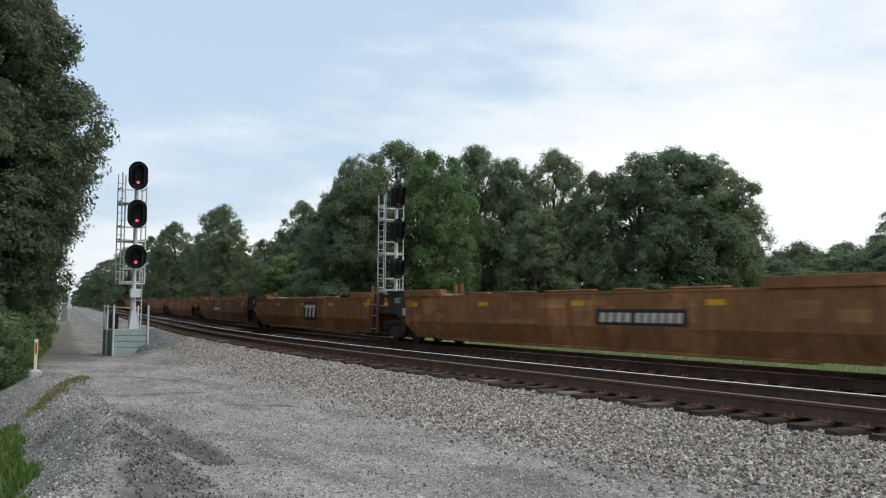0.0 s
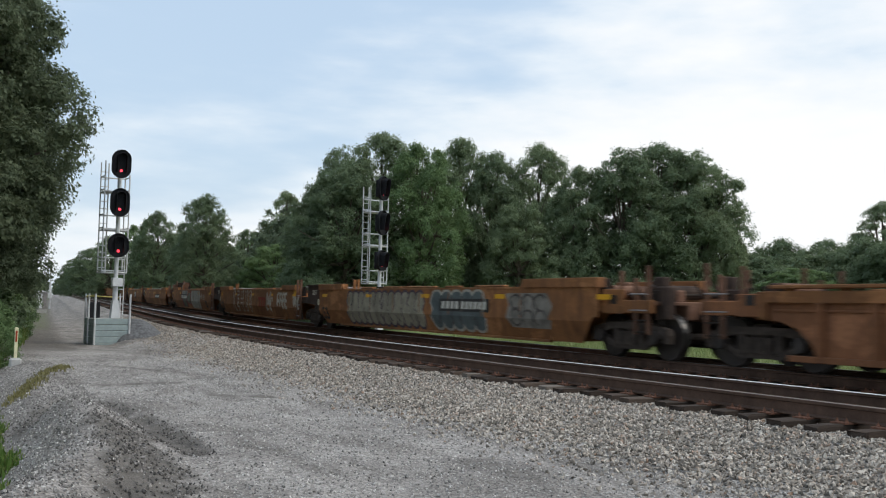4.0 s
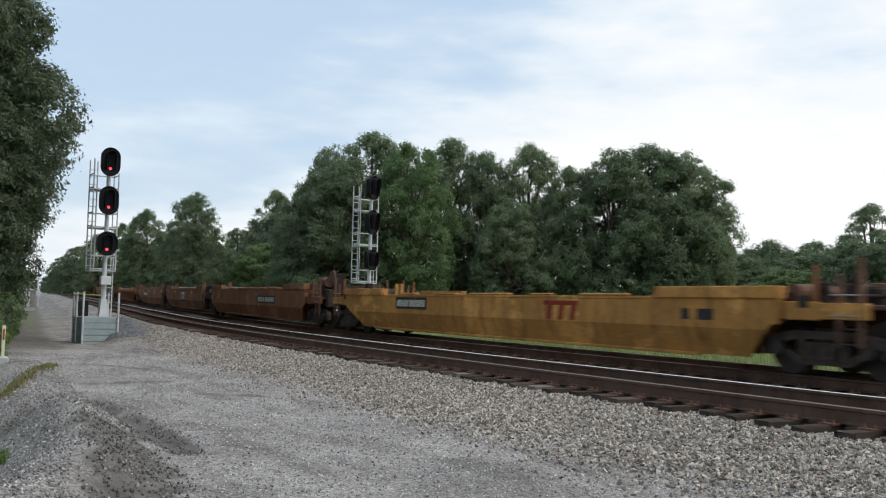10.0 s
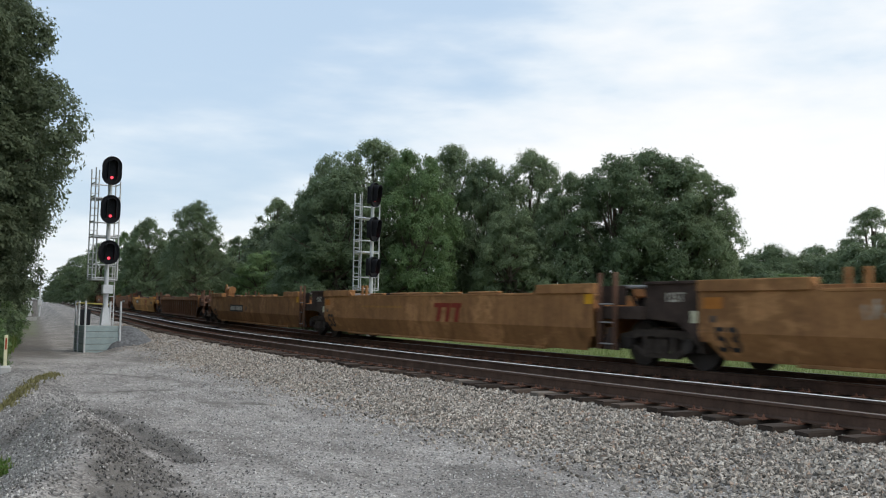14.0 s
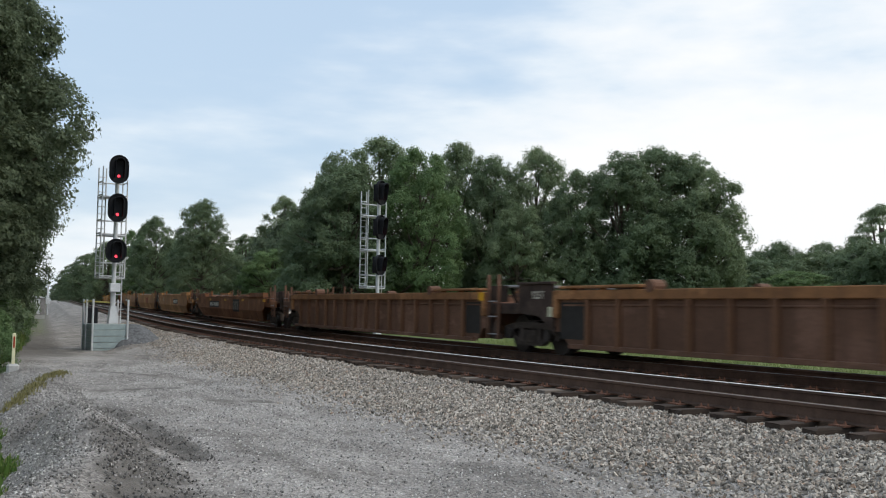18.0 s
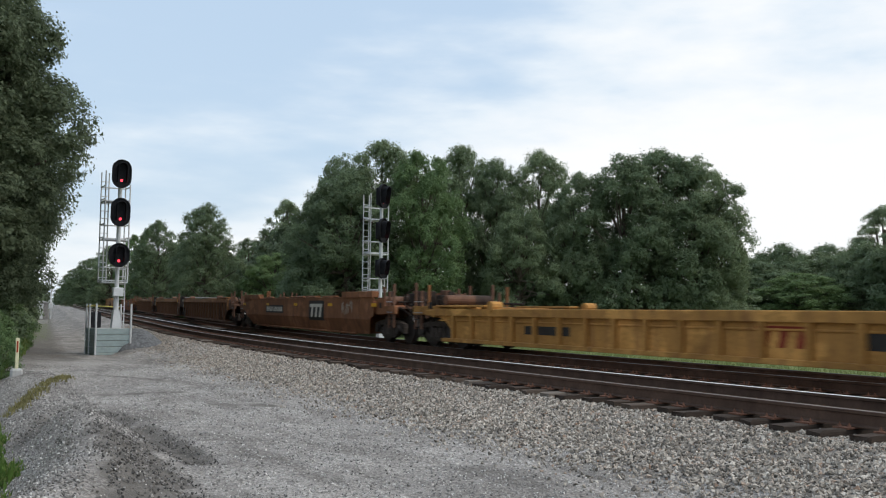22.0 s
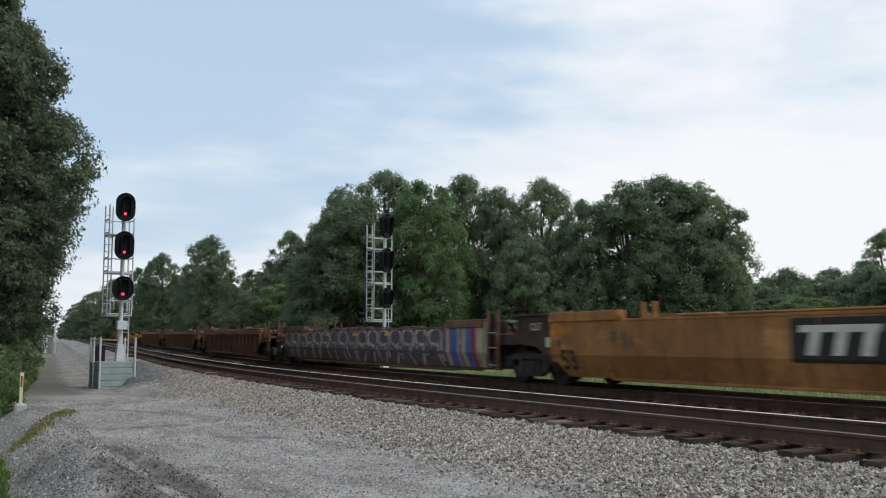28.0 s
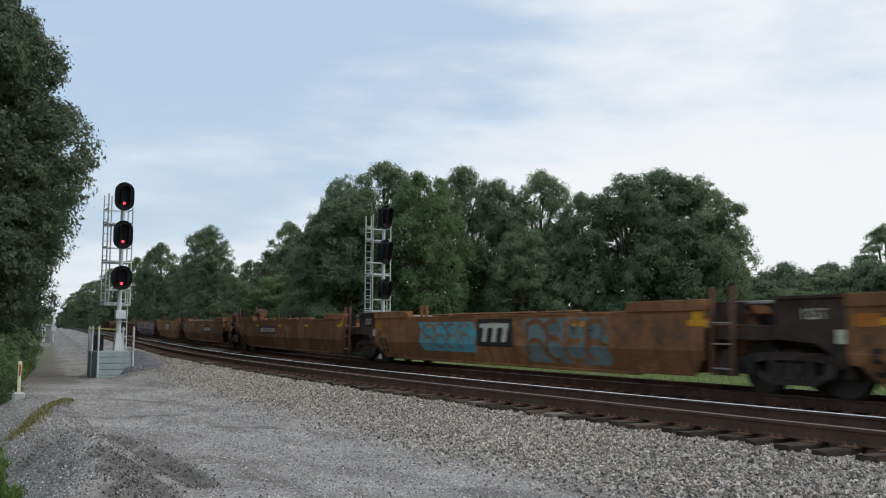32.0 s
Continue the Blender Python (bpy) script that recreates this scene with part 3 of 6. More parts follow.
def build_tracks():
    ys = axis([(-760, -20, 20), (-20, 60, 1.0), (60, 200, 10), (200, 1500, 100)])
    rail = [(-0.07, -0.186), (0.07, -0.186), (0.07, -0.172), (0.012, -0.155), (0.01, -0.05), (0.036, -0.04), (0.036, -0.006), (-0.036, -0.006), (-0.036, -0.04), (-0.01, -0.05), (-0.012, -0.155), (-0.07, -0.172)]
    head = [(-0.03, -0.0058), (0.03, -0.0058), (0.024, 0.0), (-0.024, 0.0)]
    rng = random.Random(7)
    tie_me = []
    for k in range(4):
        bm = BM()
        box(bm, -1.3, 1.3, -0.115, 0.115, -0.18, 0, 0.012)
        for v in bm.verts:
            v.co += Vector((rng.uniform(-0.03, 0.03), rng.uniform(-0.012, 0.012), rng.uniform(-0.01, 0.008)))
        me = bpy.data.meshes.new("tie")
        bm.to_mesh(me), bm.free()
        me.materials.append(TIE)
        tie_me.append(me)
    for name, u0, lab in (("near_track", 0.0, "rusty unoccupied railway track on dark timber sleepers"), ("far_track", U_FAR, "railway track that carries the freight train")):
        tr = tagged(empty(name), lab, "railway track", kind="structure")
        for du in (0, GAUGE):
            r = sweep("rail", rail, u0 + du, ys, RAIL, tr)
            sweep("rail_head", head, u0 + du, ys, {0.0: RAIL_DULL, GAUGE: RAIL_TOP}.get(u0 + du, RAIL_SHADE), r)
            pv, pf = [], []
            for i in range(240):
                y = -6 + i * 0.505
                b = len(pv)
                for a, c, h in ((-0.19, -0.1, 0), (0.19, -0.1, 0), (0.19, 0.1, 0), (-0.19, 0.1, 0), (-0.19, -0.1, 0.02), (0.19, -0.1, 0.02), (0.19, 0.1, 0.02), (-0.19, 0.1, 0.02)):
                    pv.append(spot(y + c, u0 + du + a, RAIL_Z - 0.205 + h))
                pf += [tuple(b + q for q in f) for f in ((4, 5, 6, 7), (0, 1, 5, 4), (1, 2, 6, 5), (2, 3, 7, 6), (3, 0, 4, 7))]
                for sx in (-0.12, 0.12):
                    for sy in (-0.06, 0.06):
                        b = len(pv)
                        for a, c, h in ((-0.02, -0.02, 0), (0.02, -0.02, 0), (0.02, 0.02, 0), (-0.02, 0.02, 0), (0, 0, 0.06)):
                            pv.append(spot(y + c + sy, u0 + du + a + sx, RAIL_Z - 0.19 + h))
                        pf += [tuple(b + q for q in f) for f in ((0, 1, 4), (1, 2, 4), (2, 3, 4), (3, 0, 4))]
            ob = new("tie_plates", mesh("tie_plates", pv, pf, PLATE))
            ob.parent = tr
            tagged(ob, "rusty spiked tie plates", kind="stuff")
        count = 240 if u0 == 0 else 120
        for i in range(count):
            y = -8 + i * 0.505
            t = new("tie", tie_me[rng.randrange(4)])
            t.parent = tr
            t.matrix_basis = Matrix.Translation(spot(y, u0 + 0.75 + rng.gauss(0, 0.075), RAIL_Z - 0.205)) @ pose(0, 0, 0, 0, 0, -math.degrees(heading(y)) + rng.gauss(0, 0.8))
    sv, sf = [], []
    for i in range(700):
        y = 113.2 + i * 0.505 if i < 400 else -8.5 - (i - 400) * 0.505
        for u0 in (0.75, U_FAR + 0.75):
            b = len(sv)
            for a, c, h in ((-1.3, -0.11, 0), (1.3, -0.11, 0), (1.3, 0.11, 0), (-1.3, 0.11, 0), (-1.3, -0.11, -0.1), (1.3, -0.11, -0.1), (1.3, 0.11, -0.1), (-1.3, 0.11, -0.1)):
                sv.append(spot(y + c, u0 + a, RAIL_Z - 0.205 + h))
            sf += [tuple(b + q for q in f) for f in ((0, 1, 2, 3), (4, 5, 1, 0), (5, 6, 2, 1), (6, 7, 3, 2), (7, 4, 0, 3))]
    tagged(new("distant_ties", mesh("distant_ties", sv, sf, TIE)), "dark timber sleepers under the tracks far off", "railway ties", kind="stuff")


build_tracks()


# ---- trees ----
def leaf_cloud(rng, lobes, count, size):
    """Leaves in many small sprays on the upper skins of the lobes, tilted outward and up: verts and faces."""
    L = np.array(lobes)
    vol = L[:, 3] ** 2
    sprays = max(60, count // 16)
    L = L[rng.choice(len(L), sprays, p=vol / vol.sum())]
    n = rng.normal(size=(sprays, 3))
    n[:, 2] += 0.45
    n += 0.7 * L[:, 4:7]
    n /= np.linalg.norm(n, axis=1, keepdims=True)
    heart = L[:, :3] + n * L[:, 3:4] * rng.uniform(0.72, 1.06, (sprays, 1)) * np.array([1, 1, 0.8])
    pick = rng.integers(0, sprays, count)
    c = heart[pick] + rng.normal(0, 1, (count, 3)) * size * 1.9 * np.array([1, 1, 0.7])
    nn = n[pick] + rng.normal(0, 0.38, (count, 3))
    nn[:, 2] += 0.35
    nn /= np.linalg.norm(nn, axis=1, keepdims=True)
    a = np.cross(nn, rng.normal(size=(count, 3)))
    a /= np.linalg.norm(a, axis=1, keepdims=True)
    b = np.cross(nn, a)
    s = size * rng.uniform(0.55, 1.4, (count, 1))
    tri = np.stack([c - a * s, c + a * s * 0.8 - b * s * 0.75, c + a * s * 0.7 + b * s * 0.75], 1)
    return tri.reshape(-1, 3), np.arange(count * 3).reshape(-1, 3)


def tree_meshes(seed, height, radius, count, size, mat, low=0.16, boughs=26, sparse=False):
    """A trunk-with-limbs mesh and a crown mesh of boughs, each a dome of smaller clumps; base at the origin."""
    rnd, rng = random.Random(seed), np.random.default_rng(seed)
    bm = BM()
    top = Vector((rnd.uniform(-0.3, 0.3), rnd.uniform(-0.3, 0.3), height * 0.8))
    r0 = height * 0.022
    prev, prev_r = Vector((0, 0, -0.4)), r0 * 1.3
    for k in range(1, 6):
        q = top * (k / 5) + Vector((rnd.uniform(-0.15, 0.15), rnd.uniform(-0.15, 0.15), 0))
        cyl(bm, prev, q, prev_r, prev_r * 0.78, 8)
        prev, prev_r = q, prev_r * 0.78
    lobes, tall = [], height * (1 - low)
    for k in range(boughs):
        q = (k + rnd.random()) / boughs
        ang = 2.39996 * k + rnd.uniform(-0.5, 0.5)
        prof = math.sqrt(max(0.02, 1 - ((q - 0.36) / 0.66) ** 2))
        rb = radius * rnd.uniform(0.22, 0.38) * (0.95 if sparse else 1) * (1 - 0.25 * q)
        rr = max(0.0, radius * prof * rnd.uniform(0.86, 1.06) - rb) * rnd.uniform(0.8, 1.0)
        c = Vector((rr * math.cos(ang), rr * math.sin(ang), height * low + tall * q * 0.97 - rb * 0.55 * q))
        out = Vector((math.cos(ang) * (1 - 0.6 * q), math.sin(ang) * (1 - 0.6 * q), 0.2 + 0.8 * q)).normalized()
        for j in range(9 if sparse else 14):
            d = Vector((rnd.gauss(0, 1), rnd.gauss(0, 1), rnd.gauss(0.35, 0.8))).normalized() + out * 0.7
            d.normalize()
            rs = rb * rnd.uniform(0.3, 0.58)
            m = c + Vector((d.x, d.y, d.z * 0.75)) * rb * rnd.uniform(0.62, 0.92)
            lobes.append((*m, rs, *d))
        # the limb that bears this bough
        s = top * min(0.9, rnd.uniform(0.3, 0.55) * (0.6 + q))
        mid = (s + c) / 2 + Vector((0, 0, -0.05 * height * rnd.random()))
        cyl(bm, s, mid, r0 * 0.42, r0 * 0.28, 6)
        cyl(bm, mid, c, r0 * 0.28, r0 * 0.1, 6)
    if not sparse:
        # inner growth that shuts most of the view through the crown
        for k in range(boughs):
            q, ang = rnd.random(), rnd.uniform(0, 6.283)
            rr = radius * 0.55 * math.sqrt(rnd.random()) * math.sqrt(max(0.05, 1 - ((q - 0.36) / 0.66) ** 2))
            lobes.append((rr * math.cos(ang), rr * math.sin(ang), height * low + tall * 0.85 * q, radius * rnd.uniform(0.14, 0.22), 0, 0, 0.3))
    trunk = bpy.data.meshes.new("trunk")
    bm.to_mesh(trunk), bm.free()
    trunk.materials.append(BARK)
    v, f = leaf_cloud(rng, lobes, count, size)
    return trunk, mesh("crown", v.tolist(), f.tolist(), mat)


def place_tree(kind, meshes, p, spin, scale, label, group):
    t = empty(kind, Matrix.LocRotScale(p, Euler((0, 0, spin)), Vector(scale)))
    for name, me in zip(("trunk", "crown"), meshes):
        o = new(name, me)
        o.parent = t
    return tagged(t, label, "tree", group)


OAKS = [tree_meshes(11 + k, 15, 6.4, 84000, 0.092, LEAF, 0.06, 44) for k in range(4)]
LOW_TREES = [tree_meshes(71 + k, 7, 4.4, 40000, 0.085, LEAF, 0.0, 34) for k in range(2)]
LIGHT_TREE = tree_meshes(31, 15, 6.0, 72000, 0.092, LEAF_LIGHT, 0.08, 40)
THIN_TREE = tree_meshes(41, 13, 4.0, 34000, 0.08, LEAF, 0.2, 34, True)
NEAR_OAKS = [tree_meshes(51 + k, 16, 5.6, 190000, 0.064, LEAF_SHADED, 0.22, 60) for k in range(2)]
ROW_OAK = tree_meshes(55, 16, 5.6, 60000, 0.11, LEAF_SHADED, 0.08, 40)
BUSHES = [tree_meshes(61 + k, 4.2, 2.6, 10000, 0.085, m, 0.0, 12) for k, m in enumerate((LEAF, LEAF_LIGHT, LEAF))]
BELT = [tree_meshes(81 + k, 4.2, 2.6, 10000, 0.085, LEAF_SHADED, 0.0, 14) for k in range(2)]

# place, height, crown radius of the wood behind the tracks
WOOD_B = [(32.2, 64.4, 14.3, 4.6, 0), (28.4, 62.9, 11.5, 4.4, 0), (27.5, 66.5, 10.1, 2.9, 0), (33.0, 59.5, 13.3, 3.4, 1), (39.5, 64.9, 14.7, 3.9, 0), (41.0, 61.6, 13.3, 3.2, 0), (44.3, 60.5, 14.1, 3.5, 0), (39.1, 55.7, 9.3, 3.0, 0), (43.7, 54.6, 11.7, 2.8, 0), (46.3, 52.5, 12.8, 4.0, 0), (49.5, 52.3, 13.4, 5.0, 0), (51.3, 50.5, 12.8, 4.0, 0), (53.0, 50.0, 10.2, 2.3, 0), (35.2, 93.6, 12.9, 2.7, 2), (23.3, 81.7, 10.1, 2.9, 0), (28.7, 78.9, 6.7, 2.5, 1), (35.5, 106.2, 9.6, 2.6, 2), (30.7, 69.3, 13.7, 2.7, 0)] + [
          (27.3, 116.9, 11.1, 3.1, 0), (31.0, 121.1, 10.1, 2.4, 0), (27.0, 127.2, 10.2, 2.5, 1), (30.4, 162.2, 10.3, 3.6, 0), (33.3, 197.2, 9.7, 4.4, 0), (40.0, 256.9, 9.7, 4.9, 0), (73.2, 60.5, 7.3, 3.3, 0), (78.1, 59.1, 7.5, 3.4, 0), (72.8, 49.4, 10.2, 3.0, 2), (62.6, 49.8, 4.6, 3.0, 1), (68.9, 48.1, 6.7, 3.6, 0), (67.8, 42.4, 7.8, 3.8, 0), (65.1, 37.3, 10.2, 4.4, 0), (80.0, 67.0, 7.0, 4.6, 0), (63.5, 56.0, 5.6, 4.0, 0), (71.0, 54.0, 6.2, 4.4, 0), (84.0, 55.0, 7.6, 4.8, 0)]


def woods():
    rnd = random.Random(3)
    for k, (x, y, h, r, kind) in enumerate(WOOD_B):
        base_h, base_r, ms, lab = {
            0: (15, 6.4, OAKS[k % 4], "dense dark green oak behind the railway"),
            1: (15, 6.0, LIGHT_TREE, "bright green broad-leaved tree among darker oaks"),
            2: (13, 4.0, THIN_TREE, "sparse tree with sky showing through its crown"),
        }[kind]
        if kind == 0 and h < 8:
            base_h, base_r, ms = 7, 4.4, LOW_TREES[k % 2]
        u = x - D0 - side(y)
        z = ground_z(u, y) + rise(y)
        place_tree("oak_tree" if kind == 0 else "broadleaf_tree", ms, (x, y, z - 0.1), rnd.uniform(0, 6.28), (1.2 * r / base_r * (1.2 if h < 8 else 1), 1.2 * r / base_r * (1.2 if h < 8 else 1), 1.06 * h / base_h), lab, "wood behind the tracks")


woods()


def understory():
    rnd = random.Random(8)
    # shrub belt under the wood's edge, then along the line into the distance
    for k in range(16, 46):
        f = k / 45
        x, y = 72 - 43 * f + rnd.uniform(-2, 2), 33 + 52 * f + rnd.uniform(-3, 3)
        s = rnd.uniform(0.75, 1.35)
        z = ground_z(x - D0 - side(y), y) + rise(y)
        place_tree("bush", BUSHES[k % 3], (x, y, z - 0.1), rnd.uniform(0, 6.28), (s * 1.3, s * 1.3, s * 0.8), "leafy undergrowth along the edge of the wood", "undergrowth")
    for k in range(34):
        y = 78 + k * 9 + (k ** 2) * 0.25
        u = 15 + rnd.uniform(0, 7)
        p = spot(y, u, -0.3)
        s = rnd.uniform(1.6, 2.5)
        place_tree("broadleaf_tree", BELT[k % 2] if k % 4 else BUSHES[k % 3], p, rnd.uniform(0, 6.28), (s, s, s * rnd.uniform(1.0, 1.35)), "green tree in the belt that follows the line", "line-side belt")
    for k in range(9):
        place_tree("broadleaf_tree", BELT[k % 2], spot(380 + 85 * k, 8.5 + k % 3, -0.3), k * 1.3, (3.0 + 0.2 * k, 3.0 + 0.2 * k, 3.0 + 0.22 * k), "green tree in the belt that follows the line", "line-side belt")


understory()


def left_row():
    rnd = random.Random(12)
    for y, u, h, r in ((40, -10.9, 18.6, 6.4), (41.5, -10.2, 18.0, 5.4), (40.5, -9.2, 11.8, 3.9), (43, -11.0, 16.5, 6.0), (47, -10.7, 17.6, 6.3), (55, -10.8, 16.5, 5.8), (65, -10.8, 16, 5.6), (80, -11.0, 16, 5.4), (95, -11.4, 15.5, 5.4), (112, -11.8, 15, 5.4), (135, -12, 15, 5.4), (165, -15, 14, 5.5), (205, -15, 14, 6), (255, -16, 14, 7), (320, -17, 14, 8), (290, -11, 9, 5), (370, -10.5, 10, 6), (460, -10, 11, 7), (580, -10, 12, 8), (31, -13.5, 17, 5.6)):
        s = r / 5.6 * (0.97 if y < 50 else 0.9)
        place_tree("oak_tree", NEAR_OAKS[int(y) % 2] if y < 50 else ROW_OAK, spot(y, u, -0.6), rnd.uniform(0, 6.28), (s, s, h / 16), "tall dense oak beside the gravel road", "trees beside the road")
    for k in range(30):
        y = 27 + k * 3.6 + 0.12 * k * k
        s = (rnd.uniform(0.5, 0.8) + 0.02 * k) * (1.3 if y < 60 else 1.0)
        place_tree("bush", BUSHES[k % 3], spot(y, road_edge(y) - 2.4 - 0.2 * smooth(45, 75, y) + rnd.uniform(-0.5, 0.3), -0.7 - 0.5 * smooth(50, 125, y)), rnd.uniform(0, 6.28), (s, s, s * 0.9), "leafy bush at the foot of the trees", "undergrowth")
    for k in range(9):
        y = 26 + k * 2.3
        s = rnd.uniform(0.28, 0.42)
        place_tree("bush", BUSHES[1], spot(y, road_edge(y) - 1.0 + rnd.uniform(-0.5, 0.2), -0.35), rnd.uniform(0, 6.28), (s, s, s * 1.1), "light green sapling growth beside the road", "undergrowth")


left_row()


# ---- signals ----
def rounded(w, h, n=8):
    """Outline of a plate with half-round top and bottom."""
    pts, r = [], w / 2
    for k in range(n + 1):
        a = math.pi * k / n
        pts.append((r * math.cos(a), (h / 2 - r) + r * math.sin(a)))
    for k in range(n + 1):
        a = math.pi + math.pi * k / n
        pts.append((r * math.cos(a), -(h / 2 - r) + r * math.sin(a)))
    return pts


def signal_head(parent, x, y, z, turn, squat=False):
    """Black head: a rounded backing, one tall visor round the lamps, the lowest lamp burning red."""
    head = empty("signal_head", pose(x, y, z, 0, 0, turn))
    head.parent = parent
    w, h = (0.8, 0.96) if squat else (0.74, 1.14)
    bm = BM()
    prism(bm, rounded(w, h, 12), -0.02, 0.03)
    part("backing_plate", bm, BLACK, head)
    bm = BM()
    box(bm, -0.17, 0.17, 0.03, 0.3, -0.4, 0.4, 0.03)
    part("lamp_case", bm, BLACK, head)
    # the plate's rolled rim
    outer, inner = rounded(w, h, 12), rounded(w - 0.05, h - 0.05, 12)
    bm = BM()
    rows = [[bm.verts.new((q[0], yy, q[1])) for q in ring] for ring, yy in ((outer, -0.02), (outer, -0.1), (inner, -0.1), (inner, -0.02))]
    n = len(outer)
    for p, q in zip(rows, rows[1:]):
        for j in range(n):
            bm.faces.new((p[j], p[(j + 1) % n], q[(j + 1) % n], q[j]))
    part("rim", bm, BLACK, head)
    # visor: open below, longer at the top than at the foot
    ring = [q for q in rounded(0.36, h * 0.78, 12)]
    ring = [(0.18, -h * 0.3)] + ring[:13] + [(-0.18, -h * 0.3)]
    bm = BM()
    rows = []
    for deep, sc in ((0.0, 1.0), (1.0, 1.0), (1.0, 0.92), (0.0, 0.92)):
        rows.append([bm.verts.new((q[0] * sc, -0.02 - deep * (0.2 + 0.16 * (q[1] / h + 0.5)), q[1] * (sc if q[1] > 0 else 1))) for q in ring])
    for p, q in zip(rows, rows[1:]):
        for j in range(len(ring) - 1):
            bm.faces.new((p[j], p[j + 1], q[j + 1], q[j]))
    part("visor", bm, BLACK, head)
    for k, dz in enumerate((0.28, 0.0, -0.27)):
        bm = BM()
        cyl(bm, (0, -0.04, dz * h / 1.14), (0, -0.022, dz * h / 1.14), 0.1 if k < 2 else 0.055, seg=16)
        part("lens", bm, RED_LAMP if k == 2 else BLACK, head, "glowing red lens" if k == 2 else "dark unlit lens")


W0, W1, D1, D2 = -0.55, 0.42, 0.72, 0.05


def build_signal(name, p, base_z, tall, heads, turn, label, head_turn, head_x):
    """Mast with three heads, service cages and a ladder behind; stands at p."""
    s = tagged(empty(name, Matrix.Translation(p) @ pose(0, 0, 0, 0, 0, turn)), label, "railway signal", "signals")
    bm = BM()
    cyl(bm, (0, 0, base_z), (0, 0, base_z + 1.6), 0.105, 0.1, 14)
    cyl(bm, (0, 0, base_z + 1.6), (0, 0, tall), 0.085, 0.08, 14)
    part("mast", bm, GREY_PAINT, s)
    bm = BM()
    prism(bm, [(-0.17, base_z), (0.17, base_z), (0.11, base_z + 0.7), (-0.11, base_z + 0.7)], -0.14, 0.14)
    part("mast_foot", bm, GREY_PAINT, s)
    bm = BM()
    box(bm, -0.2, 0.2, -0.3, -0.06, base_z + 1.25, base_z + 1.6, 0.02)
    part("junction_box", bm, GREY_PAINT, s)
    for i, z in enumerate(heads):
        signal_head(s, head_x, -0.42, z, head_turn, i == 2)
        bm = BM()
        cyl(bm, (0, 0, z - 0.1), (0.1, -0.3, z - 0.1), 0.05)
        cyl(bm, (0, 0, z + 0.2), (0.1, -0.3, z + 0.2), 0.05)
        part("head_bracket", bm, GREY_PAINT, s)
        # service floor and rails of the cage behind this head
        zb = z - 1.07
        runs = [((*a, zz), (*c, zz), 0.028) for zz in (zb, zb + 0.09, zb + 0.62) for a, c in (((W0, D1), (W1, D1)), ((W0, D2), (W0, D1)), ((W1, D1), (W1, D2)))]
        runs.append(((W0, D2, zb), (W1, D2, zb), 0.025))
        for a, c, r in runs:
            bm = BM()
            cyl(bm, a, c, r, seg=6)
            part("cage_bar", bm, GALV, s)
        bm = BM()
        box(bm, W0, W1, D2, D1, zb - 0.02, zb + 0.01)
        part("cage_floor", bm, GALV, s)
    low = heads[-1] - 1.07
    for x, y in ((W0, D2), (W0, D1), (W0 + 0.3, D1), (W1, D1), (W1, D2)):
        bm = BM()
        cyl(bm, (x, y, low), (x, y, heads[0] + (0.15 if x < 0.3 else -0.35)), 0.028, seg=6)
        part("cage_upright", bm, GALV, s)
    for dx in (0.1, 0.4):
        bm = BM()
        cyl(bm, (dx, 0.3, base_z), (dx, 0.3, low + 1.0), 0.022, seg=6)
        part("ladder_rail", bm, GALV, s)
    bm = BM()
    cyl(bm, (0.1, 0.3, 0), (0.4, 0.3, 0), 0.016, seg=6)
    rung = part("rung", bm, GALV, s)
    n = int((low + 1.0 - base_z) / 0.3)
    for k in range(n):
        r = rung if k == 0 else new("rung", rung.data)
        r.parent = s
        r.location.z = base_z + 0.25 + 0.3 * k
    bm = BM()
    cyl(bm, (W0 + 0.3, D1, 0), (W0, D1, 0), 0.016, seg=6)
    rung = part("rung", bm, GALV, s)
    n = int((heads[0] - low) / 0.3)
    for k in range(n):
        r = rung if k == 0 else new("rung", rung.data)
        r.parent = s
        r.location.z = low + 0.2 + 0.3 * k
    return s


